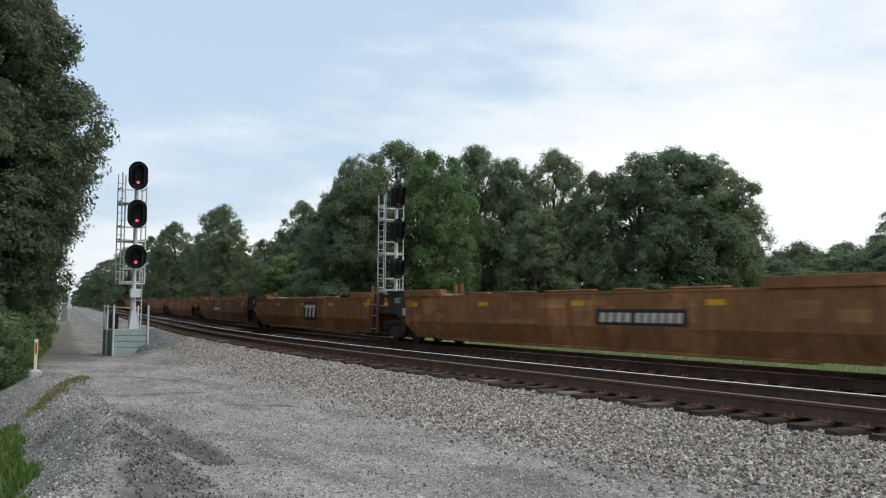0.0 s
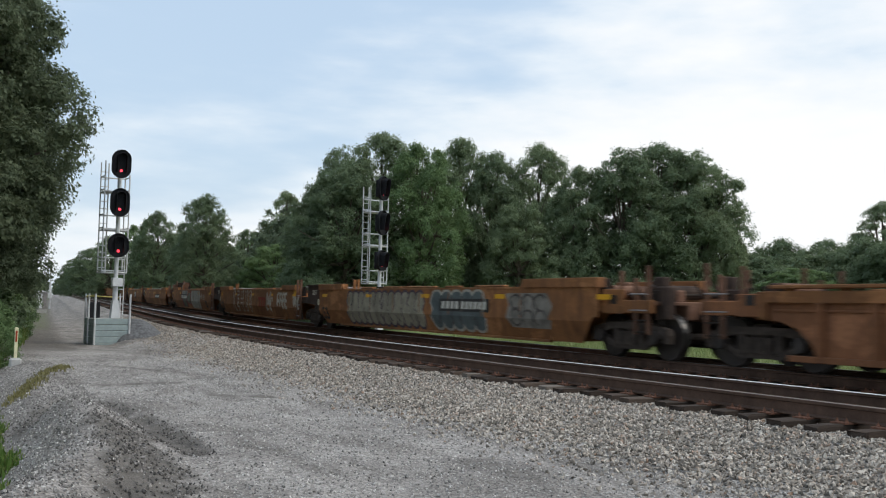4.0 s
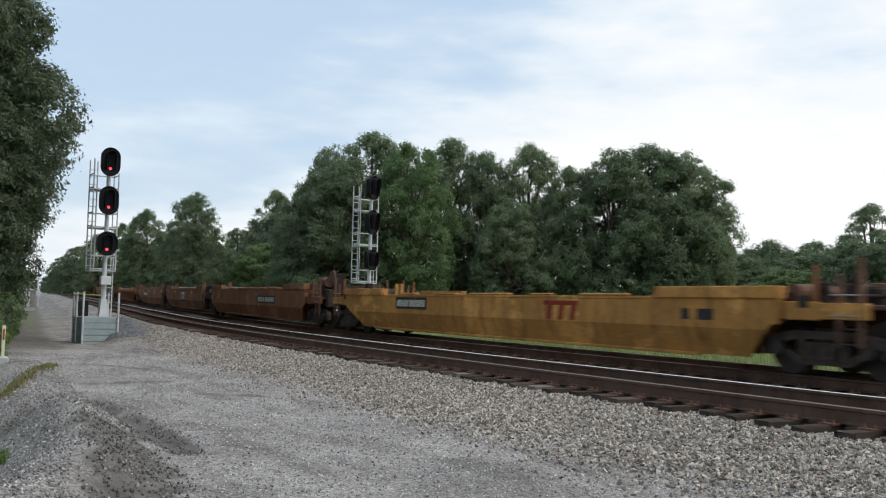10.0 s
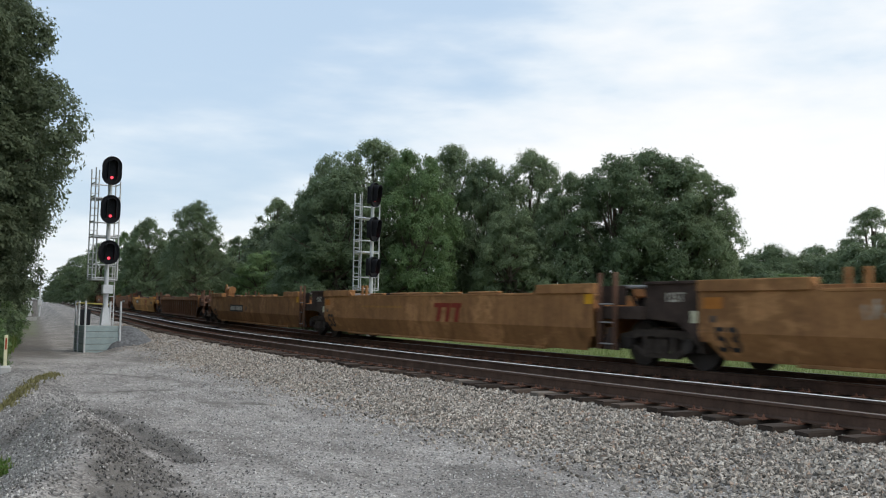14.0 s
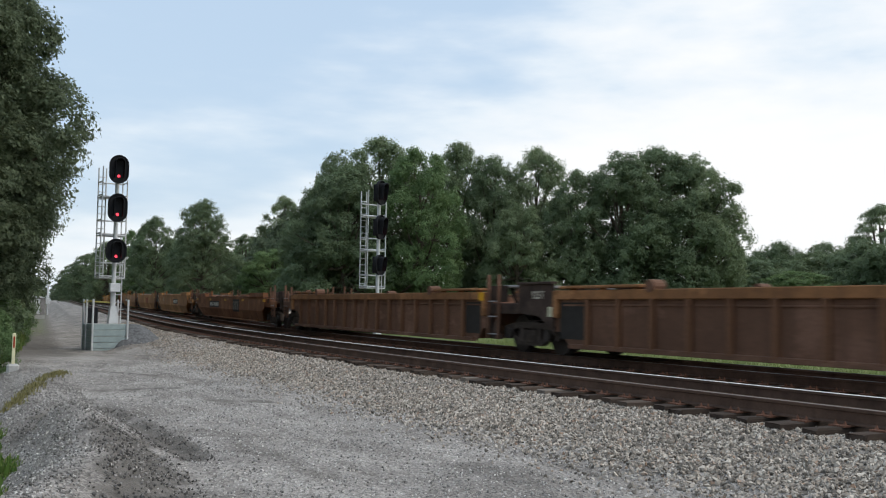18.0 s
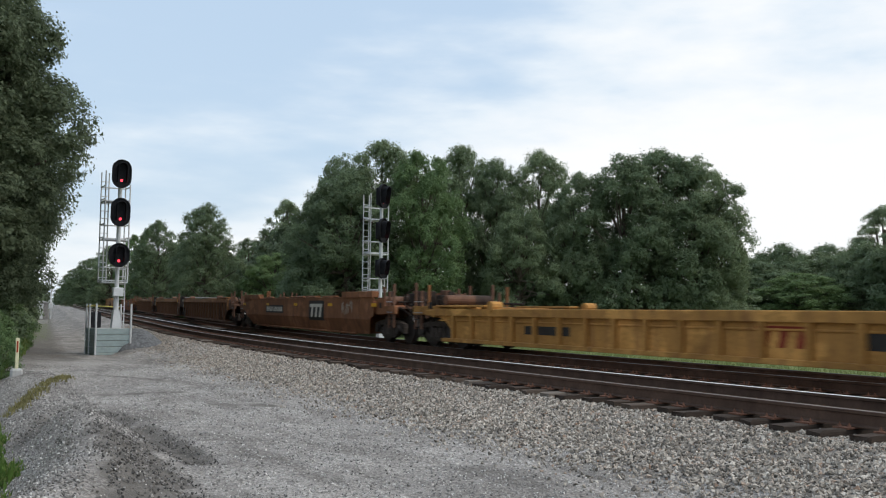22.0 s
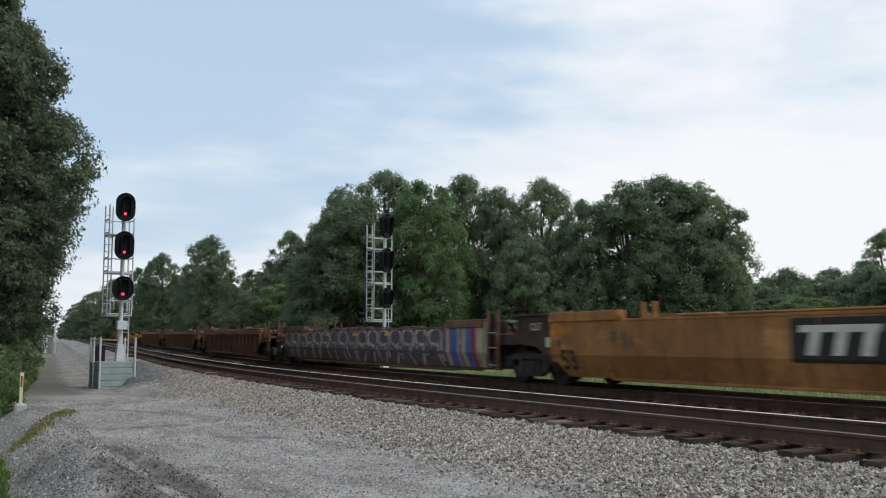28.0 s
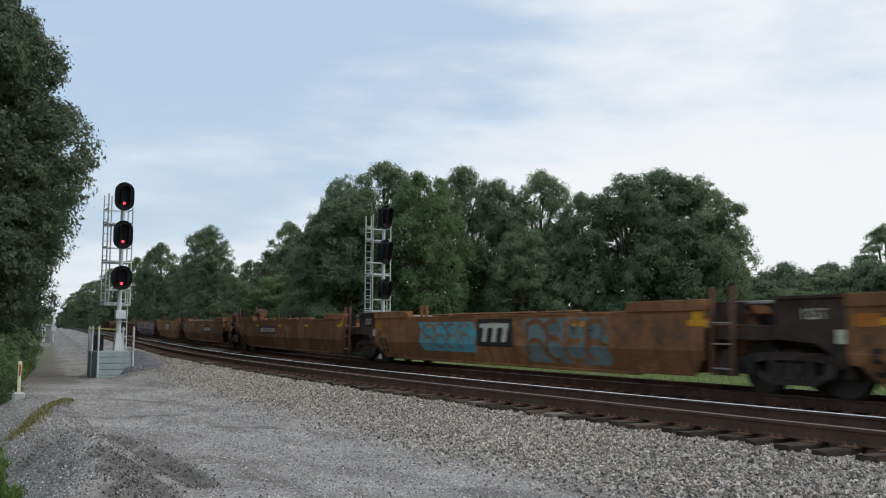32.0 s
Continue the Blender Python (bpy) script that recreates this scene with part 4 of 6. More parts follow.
def signal_stand(p, turn):
    """Earth-filled crib of horizontal panels with a handrail, under the near signal."""
    s = tagged(empty("signal_platform", Matrix.Translation(p) @ pose(0, 0, 0, 0, 0, turn)), "grey-green panelled platform with galvanised handrails", "platform")
    hx, hy, top = 0.64, 0.75, 0.98
    bm = BM()
    box(bm, -hx + 0.03, hx - 0.03, -hy + 0.03, hy - 0.03, -0.5, top - 0.02)
    part("fill", bm, CONCRETE, s)
    for k in range(-2, 4):
        z = 0.02 + k * 0.24
        for a, b, c, d in ((-hx, hx, -hy - 0.02, -hy + 0.03), (-hx, hx, hy - 0.03, hy + 0.02), (-hx - 0.02, -hx + 0.03, -hy, hy), (hx - 0.03, hx + 0.02, -hy, hy)):
            bm = BM()
            box(bm, a, b, c, d, z, z + 0.225, 0.012)
            part("panel", bm, PANEL_GREEN, s)
    for x, y in ((-hx, -hy), (-hx - 0.02, 0.15), (-hx, hy), (hx + 0.05, -hy), (hx + 0.05, hy)):
        bm = BM()
        cyl(bm, (x, y - 0.05, -0.4), (x, y - 0.05, top + 0.95), 0.04, seg=8)
        part("post", bm, GALV, s)
    for a, b in (((-hx, -hy), (-hx, hy)), ((-hx, hy), (hx, hy))):
        bm = BM()
        cyl(bm, (*a, top + 0.88), (*b, top + 0.82), 0.028, seg=8)
        part("handrail", bm, YELLOW_BAR, s)
    bm = BM()
    box(bm, -0.62, -0.22, 0.1, 0.5, top, top + 0.62, 0.02)
    part("relay_box", bm, BLACK, s)
    return s


SIG_A = Vector((7.25, 38.6, -0.08))
SIG_B = Vector((19.35, 38.9, -0.05))
signal_stand(SIG_A + Vector((-0.1, 0, 0)), 4)
build_signal("signal_mast", SIG_A + Vector((0.2, 0, 0)), 0.98, 7.3, (7.11, 5.57, 3.86), 4, "tall grey signal mast with three black heads showing red", -3, -0.07)
build_signal("signal_mast", SIG_B, 0.0, 7.2, (7.08, 5.47, 3.72), 5, "grey signal mast beyond the train with three black heads", 23, -0.18)


def mound():
    """Dark heap of stone that fills the ground between platform and track."""
    verts, faces, n, m = [], [], 28, 9
    c = SIG_A + Vector((1.15, 0.55, 0))
    for i in range(m + 1):
        for j in range(n):
            a, r = 6.2832 * j / n, i / m
            h = -0.25 + 1.2 * (1 - r ** 1.8) ** 0.8 if r < 1 else -0.5
            k = 1 + 0.12 * noise.noise(Vector((math.cos(a) * 2, math.sin(a) * 2, r * 3)))
            verts.append((c.x + 1.4 * r * k * math.cos(a), c.y + 2.0 * r * k * math.sin(a), c.z + h + 0.04 * noise.noise(Vector((i, j, 3)))))
    for i in range(m):
        for j in range(n):
            faces.append((i * n + j, i * n + (j + 1) % n, (i + 1) * n + (j + 1) % n, (i + 1) * n + j))
    me = mesh("gravel_mound", verts, faces, plain("dark_ballast_heap", (0.13, 0.13, 0.132), 0.95, vary=0.45, scale=9))
    me.shade_smooth()
    tagged(new("gravel_mound", me), "heap of dark grey stone beside the signal platform", "gravel heap")


mound()


def marker_post():
    p = spot(25, -7.25, 0)
    s = tagged(empty("marker_post", Matrix.Translation(p)), "cream cable marker post with an orange-red strip", "marker post")
    bm = BM()
    box(bm, -0.038, 0.038, -0.03, 0.03, 0.0, 0.72, 0.008)
    part("post", bm, CREAM, s)
    bm = BM()
    box(bm, -0.043, 0.043, -0.035, 0.035, 0.72, 0.86, 0.008)
    part("cap", bm, CREAM, s)
    bm = BM()
    box(bm, -0.02, 0.02, -0.042, -0.034, 0.5, 0.78, 0.003)
    part("warning_strip", bm, ORANGE_CAP, s, "orange-red warning strip")
    bm = BM()
    box(bm, -0.14, 0.14, -0.13, 0.13, -0.2, 0.1, 0.045)
    part("foot", bm, CONCRETE, s)


marker_post()


def cable_stub():
    s = tagged(empty("cable_marker", Matrix.Translation(spot(26.2, -8.0, -0.15))), "short grey post with a pale yellow crossbar among weeds", "marker post")
    bm = BM()
    box(bm, -0.05, 0.05, -0.05, 0.05, -0.1, 0.72, 0.01)
    part("post", bm, GREY_PAINT, s)
    bm = BM()
    box(bm, -0.45, 0.05, -0.03, 0.03, 0.72, 0.78, 0.008)
    part("crossbar", bm, YELLOW_BAR, s)


cable_stub()


def far_hut():
    """Relay hut and pole far along the gravel road."""
    p = Vector((14.89, 124.11, rise(125) - 0.75))
    s = tagged(empty("relay_hut", Matrix.Translation(p)), "small silver relay hut far along the road", "hut")
    bm = BM()
    box(bm, -0.9, 0.9, -0.8, 0.8, 0.2, 2.3, 0.02)
    part("wall", bm, GALV_OLD, s)
    bm = BM()
    prism(bm, [(-1.0, 2.3), (1.0, 2.3), (0, 2.6)], -0.9, 0.9)
    part("roof", bm, GREY_PAINT, s)
    bm = BM()
    box(bm, -0.4, 0.35, -0.83, -0.79, 0.3, 2.1, 0.01)
    part("door", bm, GREY_PAINT, s)
    bm = BM()
    box(bm, -0.95, 0.95, -0.85, 0.85, -0.3, 0.2)
    part("foundation", bm, CONCRETE, s)
    q = Vector((16.15, 123.95, rise(125) - 0.2))
    t = tagged(empty("utility_pole", Matrix.Translation(q)), "slim grey steel pole beside the relay hut", "pole")
    bm = BM()
    cyl(bm, (0, 0, -0.3), (0, 0, 5.4), 0.12, 0.08, 10)
    part("shaft", bm, GREY_PAINT, t)
    bm = BM()
    box(bm, -0.25, 0.25, -0.2, 0.1, 1.0, 1.7, 0.02)
    part("meter_box", bm, GREY_PAINT, t)


far_hut()


# ---- the train ----
HALF, KNEE = 1.47, 0.72
# Lighter paint on top chords holds the light they catch over shaded panels.
CHORD = {"dark_brown": PAINTS["tan_brown"], "red_brown": PAINTS["ochre_brown"]}


def truck(parent, x):
    t = empty("truck", pose(x, 0, 0))
    t.parent = parent
    for sy in (-1, 1):
        bm = BM()
        y0, y1 = sy * 1.06 - 0.08, sy * 1.06 + 0.08
        prism(bm, [(-1.22, 0.46), (-1.17, 0.62), (-0.6, 0.73), (0.6, 0.73), (1.17, 0.62), (1.22, 0.46), (1.02, 0.48), (0.5, 0.6), (-0.5, 0.6), (-1.02, 0.48)], y0, y1)
        prism(bm, [(-1.0, 0.44), (-0.48, 0.19), (0.48, 0.19), (1.0, 0.44), (0.94, 0.53), (0.42, 0.29), (-0.42, 0.29), (-0.94, 0.53)], y0 + 0.01, y1 - 0.01)
        for sx in (-1, 1):
            box(bm, sx * 0.4 - 0.065, sx * 0.4 + 0.065, y0 - 0.01, y1 + 0.01, 0.25, 0.65, 0.01)
            box(bm, sx * 1.15 - 0.07, sx * 1.15 + 0.07, y0, y1, 0.33, 0.52, 0.01)
        part("side_frame", bm, TRUCK_FRAME, t)
        bm = BM()
        for dx in (-0.2, 0.0, 0.2):
            cyl(bm, (dx, sy * 1.13, 0.28), (dx, sy * 1.13, 0.55), 0.075, seg=8)
        part("spring_nest", bm, TRUCK_FRAME, t)
        for sx in (-1, 1):
            bm = BM()
            cyl(bm, (sx * 0.86, sy * 1.1, 0.45), (sx * 0.86, sy * 1.22, 0.45), 0.13, seg=10)
            part("bearing_cap", bm, WHEEL, t)
            bm = BM()
            cyl(bm, (sx * 0.86, sy * 0.68, 0.45), (sx * 0.86, sy * 0.815, 0.45), 0.45, seg=24)
            cyl(bm, (sx * 0.86, sy * 0.655, 0.45), (sx * 0.86, sy * 0.69, 0.45), 0.475, seg=24)
            wheel = part("wheel", bm, WHEEL, t)
            bm = BM()
            ring = [[bm.verts.new((sx * 0.86 + 0.452 * math.cos(q * math.pi / 14), yy, 0.45 + 0.452 * math.sin(q * math.pi / 14))) for q in range(28)] for yy in (sy * 0.69, sy * 0.81)]
            for q in range(28):
                bm.faces.new((ring[0][q], ring[0][(q + 1) % 28], ring[1][(q + 1) % 28], ring[1][q]))
            part("tread", bm, RAIL_SHADE, wheel, "polished steel tread")
    for sx in (-1, 1):
        bm = BM()
        cyl(bm, (sx * 0.86, -0.8, 0.45), (sx * 0.86, 0.8, 0.45), 0.085, seg=10)
        part("axle", bm, STEEL_DARK, t)
        bm = BM()
        box(bm, sx * 0.38 - 0.05, sx * 0.38 + 0.05, -0.95, 0.95, 0.3, 0.45)
        part("brake_beam", bm, STEEL_DARK, t)
    bm = BM()
    box(bm, -0.22, 0.22, -1.08, 1.08, 0.5, 0.78, 0.03)
    part("bolster", bm, STEEL_DARK, t)
    return t


def words(text, size, mat, parent, x, z, y, name="lettering", lean=0.0, wide=1.0):
    cu = bpy.data.curves.new(name, "FONT")
    cu.body, cu.size, cu.align_x, cu.align_y, cu.extrude, cu.offset = text, size, "CENTER", "CENTER", 0.004, size * 0.02
    cu.shear = lean
    tmp = new("tmp", cu)
    me = bpy.data.meshes.new_from_object(tmp.evaluated_get(bpy.context.evaluated_depsgraph_get()))
    bpy.data.objects.remove(tmp)
    bpy.data.curves.remove(cu)
    me.name = name
    me.materials.clear()
    me.materials.append(mat)
    lean_in(me, z)
    ob = new(name, me)
    ob.parent = parent
    # reads from the side that faces the camera (local +y)
    ob.matrix_basis = Matrix(((-wide, 0, 0, x), (0, 0, 1, y), (0, 1, 0, z), (0, 0, 0, 1)))
    return ob


def lean_in(me, z):
    """Bends a text mesh, set at height z, along the side below its knee."""
    bm = BM()
    bm.from_mesh(me)
    bmesh.ops.bisect_plane(bm, geom=bm.verts[:] + bm.edges[:] + bm.faces[:], plane_co=(0, KNEE - z, 0), plane_no=(0, 1, 0))
    for v in bm.verts:
        if z + v.co.y < KNEE:
            v.co.z -= 0.42 * (KNEE - z - v.co.y)
    bm.to_mesh(me)
    bm.free()


def flat(name, polys, mat, parent, y, label="", thick=0.006):
    bm = BM()
    for k, p in enumerate(polys):
        y0 = y + 0.0007 * k
        if abs(y - HALF) > 0.03 or min(z for _, z in p) > KNEE:
            prism(bm, p, y0, y0 + thick)
            continue
        # below the knee the side leans inward, and paint follows it
        for above in (True, False):
            q = clip(p, KNEE, above)
            if len(q) > 2:
                first = len(bm.verts)
                prism(bm, q, y0, y0 + thick)
                bm.verts.ensure_lookup_table()
                for v in bm.verts[first:]:
                    v.co.y -= 0.0 if above else 0.42 * (KNEE - v.co.z)
    return part(name, bm, mat, parent, label)


def ribbon(bm, pts, thick, y):
    """A sprayed line of even width through the points of an x-z path, laid on the car's side."""
    fine = [pts[0]]
    for a, b in zip(pts, pts[1:]):
        n = max(1, int((b - a).length / 0.15))
        fine += [a.lerp(b, k / n) for k in range(1, n + 1)]
    rings = []
    for k, p in enumerate(fine):
        d = fine[min(k + 1, len(fine) - 1)] - fine[max(k - 1, 0)]
        q = Vector((-d.y, d.x)).normalized() * thick / 2
        ring = []
        for c, dy in ((p + q, 0.0), (p - q, 0.0), (p - q, 0.003), (p + q, 0.003)):
            lean = 0.42 * max(0.0, KNEE - c.y) if abs(y - HALF) < 0.03 else 0.0
            ring.append(bm.verts.new((c.x, y + dy - lean, c.y)))
        rings.append(ring)
    for a, b in zip(rings, rings[1:]):
        for j in range(4):
            bm.faces.new((a[j], a[(j + 1) % 4], b[(j + 1) % 4], b[j]))
    bm.faces.new(rings[0])
    bm.faces.new(rings[-1][::-1])


def rect(x0, x1, z0, z1, lean=0.0):
    return [(x0, z0), (x1, z0), (x1 - lean, z1), (x0 - lean, z1)]


def bars(x, z, n, w, h, gap, lean=0.0):
    """A row of plain bars centred on x, in place of lettering; reads towards -x."""
    total = n * w + (n - 1) * gap
    out = []
    for k in range(n):
        a = x + total / 2 - k * (w + gap)
        out.append(rect(a - w, a, z - h / 2, z + h / 2, lean))
    return out


def logo(parent, x, z, h, y, mat, board=None):
    """Emblem drawn as three plain slanted blocks with a bar through them."""
    w = h * 0.95
    if board:
        flat("logo_board", [rect(x - w * 2.0, x + w * 2.0, z - h * 0.75, z + h * 0.75)], board, parent, y)
        y += 0.009
    polys = [rect(x - w * 1.6, x + w * 1.65, z + h * 0.26, z + h * 0.5, h * 0.06)]
    for k in (-1, 0, 1):
        c = x - k * w * 1.1
        polys.append(rect(c - w * 0.2, c + w * 0.26, z - h * 0.5, z + h * 0.27, h * 0.2))
    return flat("logo", polys, mat, parent, y)


def number_board(parent, x, z, y, w=2.5, h=0.34):
    b = flat("number_board", [rect(x - w / 2, x + w / 2, z - h / 2, z + h / 2)], NUMBER_PLATE, parent, y)
    for bar in bars(x + w * 0.27, z, 4, w * 0.06, h * 0.58, w * 0.035, 0.03) + bars(x - w * 0.2, z, 6, w * 0.052, h * 0.58, w * 0.032, 0.03):
        flat("number_bar", [bar], WHITE, b, y + 0.008)
    return b


def end_gear(car, sgn, x_joint, kind, body, top, mat, paint):
    """What stands between the side plates and the next unit: deck, sill, posts, pipes, coupler."""
    if kind == "C":
        inner, outer = x_joint - sgn * 2.6, x_joint - sgn * 0.75
    else:
        inner, outer = x_joint - sgn * 1.5, x_joint - sgn * 0.2
    a, b = min(inner, outer), max(inner, outer)
    bm = BM()
    box(bm, a, b, -0.42, 0.42, 0.78, 1.12, 0.03)
    part("centre_sill", bm, body, car)
    bm = BM()
    box(bm, a, b, -1.3, 1.3, 1.08, 1.16, 0.015)
    part("end_deck", bm, body, car)
    for sy in (-1, 1):
        bm = BM()
        box(bm, a, b, sy * 1.3 - 0.06, sy * 1.3 + 0.06, 0.92, 1.18, 0.015)
        part("deck_sill", bm, paint if kind == "C" else body, car)
    if kind == "C":
        bm = BM()
        box(bm, min(x_joint, outer), max(x_joint, outer), -0.12, 0.12, 0.8, 1.0, 0.03)
        box(bm, min(x_joint - sgn * 0.25, x_joint + sgn * 0.08), max(x_joint - sgn * 0.25, x_joint + sgn * 0.08), -0.2, 0.2, 0.74, 1.06, 0.05)
        part("coupler", bm, STEEL_DARK, car)
        for sy in (-1, 1):
            bm = BM()
            a, b = x_joint - sgn * 2.29, x_joint - sgn * 1.6
            box(bm, min(a, b), max(a, b), sy * 1.34 - 0.03, sy * 1.34 + 0.03, 0.9, top - 0.04, 0.015)
            box_end = part("end_box", bm, paint, car)
            bm = BM()
            c = x_joint - sgn * 1.9
            box(bm, c - 0.1, c + 0.1, sy * 1.375 - 0.008, sy * 1.375 + 0.004, 1.1, 1.28)
            part("data_plate", bm, NUMBER_PLATE, box_end)
            for z in (0.55, 0.78):
                bm = BM()
                cyl(bm, (outer - sgn * 0.12, sy * 1.34, z), (outer - sgn * 0.5, sy * 1.34, z), 0.018, seg=6)
                part("step_rung", bm, STEEL_DARK, car)
            for dx, foot, high in ((0.12, 0.5, 1.86), (0.5, 0.5, 1.62), (0.95, 1.1, 1.78)):
                x = outer - sgn * dx
                bm = BM()
                box(bm, x - 0.035, x + 0.035, sy * 1.32 - 0.04, sy * 1.32 + 0.04, foot, high, 0.01)
                part("hand_post", bm, mat if dx > 0.9 else body, car)
            for z in (0.98, 1.3):
                bm = BM()
                cyl(bm, (outer - sgn * 0.12, sy * 1.37, z), (outer - sgn * 0.62, sy * 1.37, z), 0.014, seg=6)
                part("grab_iron", bm, GALV_OLD, car)
        bm = BM()
        cyl(bm, (outer - sgn * 0.95, -0.7, 1.36), (outer - sgn * 0.95, 0.6, 1.36), 0.15, seg=14)
        part("air_reservoir", bm, GRIME, car)
        bm = BM()
        cyl(bm, (outer - sgn * 1.55, 0.2, 1.35), (outer - sgn * 1.55, 1.1, 1.35), 0.14, seg=14)
        part("brake_cylinder", bm, body, car)
        bm = BM()
        cyl(bm, (outer - sgn * 0.3, -1.1, 1.3), (outer - sgn * 0.3, 1.1, 1.3), 0.03, seg=8)
        cyl(bm, (outer - sgn * 0.3, -1.1, 1.3), (outer - sgn * 2.2, -1.1, 1.25), 0.03, seg=8)
        cyl(bm, (outer - sgn * 0.4, 1.15, 0.62), (outer - sgn * 0.1, 0.4, 0.42), 0.028, seg=8)
        part("brake_pipe", bm, STEEL_DARK, car)
        # valves, brackets, levers and hoses crowd the deck
        rnd = random.Random(int(abs(x_joint) * 10) + (7 if sgn > 0 else 3))
        for k in range(9):
            x = outer - sgn * rnd.uniform(-0.3, 1.75)
            y, w, h = rnd.uniform(0.2, 1.2), rnd.uniform(0.05, 0.2), rnd.uniform(0.15, 0.5)
            bm = BM()
            box(bm, x - w, x + w, y - 0.1, y + 0.1, 1.15 if x * sgn < outer * sgn else 0.8, 1.17 + h, 0.02)
            part("valve_block", bm, (GRIME, body, STEEL_DARK)[k % 3], car)
        for k in range(5):
            x = outer - sgn * rnd.uniform(-0.5, 1.2)
            bm = BM()
            cyl(bm, (x, rnd.uniform(0.3, 1.2), rnd.uniform(0.6, 1.1)), (x + rnd.uniform(-0.5, 0.5), rnd.uniform(0.6, 1.25), rnd.uniform(1.1, 1.6)), rnd.uniform(0.02, 0.04), seg=6)
            part("brake_lever", bm, STEEL_DARK, car)
    elif sgn < 0:
        # trailing end: ladder bay and tall posts ahead of the shared truck
        for sy in (1, -1):
            for dx in (0.95, 1.45):
                x = x_joint + dx
                bm = BM()
                box(bm, x - 0.035, x + 0.035, sy * HALF - 0.06, sy * HALF + 0.02, 0.3, top + (0.42 if sy > 0 else 0.12), 0.01)
                part("hand_post", bm, mat, car)
            for z in (0.42, 0.85, 1.22):
                bm = BM()
                cyl(bm, (x_joint + 0.95, sy * HALF, z), (x_joint + 1.45, sy * HALF, z), 0.016, seg=6)
                part("grab_iron", bm, GALV_OLD, car)
        bm = BM()
        prism(bm, [(x_joint + 0.9, 0.3), (x_joint + 1.45, 0.3), (x_joint + 1.3, 0.75), (x_joint + 1.15, 0.75)], HALF - 0.14, HALF - 0.1)
        part("foot_plate", bm, body, car)
        bm = BM()
        box(bm, x_joint + 0.25, x_joint + 0.95, -0.9, 0.9, 1.16, 1.36, 0.04)
        part("gear_box", bm, STEEL_DARK, car)
        bm = BM()
        prism(bm, [(x_joint + 1.52, 0.5), (x_joint + 1.63, 0.3), (x_joint + 1.63, top + 0.15), (x_joint + 0.8, top + 0.15), (x_joint + 0.8, 1.2), (x_joint + 1.52, 1.2)], HALF - 0.2, HALF - 0.16)
        part("end_panel", bm, GRIME, car, "sooty dark end panel")
        flat("yellow_square", [rect(x_joint + 1.66, x_joint + 1.94, top - 0.22, top - 0.01)], DASH, car, HALF + 0.002)
        bm = BM()
        box(bm, x_joint - 0.1, x_joint + 1.1, -1.25, 1.25, top + 0.1, top + 0.16, 0.015)
        part("walkway_plate", bm, GALV_OLD, car, "grey steel walkway plate")
        for dx in (0.1, 0.6):
            bm = BM()
            cyl(bm, (x_joint + dx, 1.1, 1.1), (x_joint + dx + 0.35, 1.1, top + 0.1), 0.04, seg=6)
            part("walkway_brace", bm, STEEL_DARK, car)
        bm = BM()
        cyl(bm, (x_joint - 0.25, 0.95, 1.3), (x_joint + 0.9, 0.6, 1.28), 0.05, seg=8)
        cyl(bm, (x_joint - 0.3, 1.1, 1.02), (x_joint + 1.1, 1.2, 0.98), 0.04, seg=8)
        part("air_hose", bm, STEEL_DARK, car)
    else:
        for sy in (1, -1):
            bm = BM()
            prism(bm, [(x_joint - 0.12, 0.95), (x_joint - 0.95, 0.88), (x_joint - 1.5, 0.52), (x_joint - 1.5, top + 0.16), (x_joint - 0.12, top + 0.16)], sy * HALF - 0.06, sy * HALF - 0.02)
            panel = part("end_panel", bm, GRIME, car, "sooty dark end panel")
            if sy > 0:
                words("125T", 0.24, SPRAY_WHITE, panel, x_joint - 0.9, top - 0.1, HALF - 0.015, "stencil")
                flat("pale_mark", [rect(x_joint - 1.46, x_joint - 1.3, 0.88, 1.1)], PALE_DASH, panel, HALF - 0.019)
            bm = BM()
            box(bm, x_joint - 1.5, x_joint - 0.1, sy * HALF - 0.16, sy * HALF + 0.03, top + 0.15, top + 0.21, 0.01)
            part("end_ledge", bm, body, car)
        bm = BM()
        box(bm, x_joint - 1.0, x_joint - 0.3, -0.9, 0.9, 1.16, 1.4, 0.04)
        part("gear_box", bm, STEEL_DARK, car)


# length of the raised side at a unit's leading end, and at its trailing end by the kind of joint
FRONT, RAISED = {"A": 2.35, "C": 2.8}, {"A": 2.05, "C": 2.9}


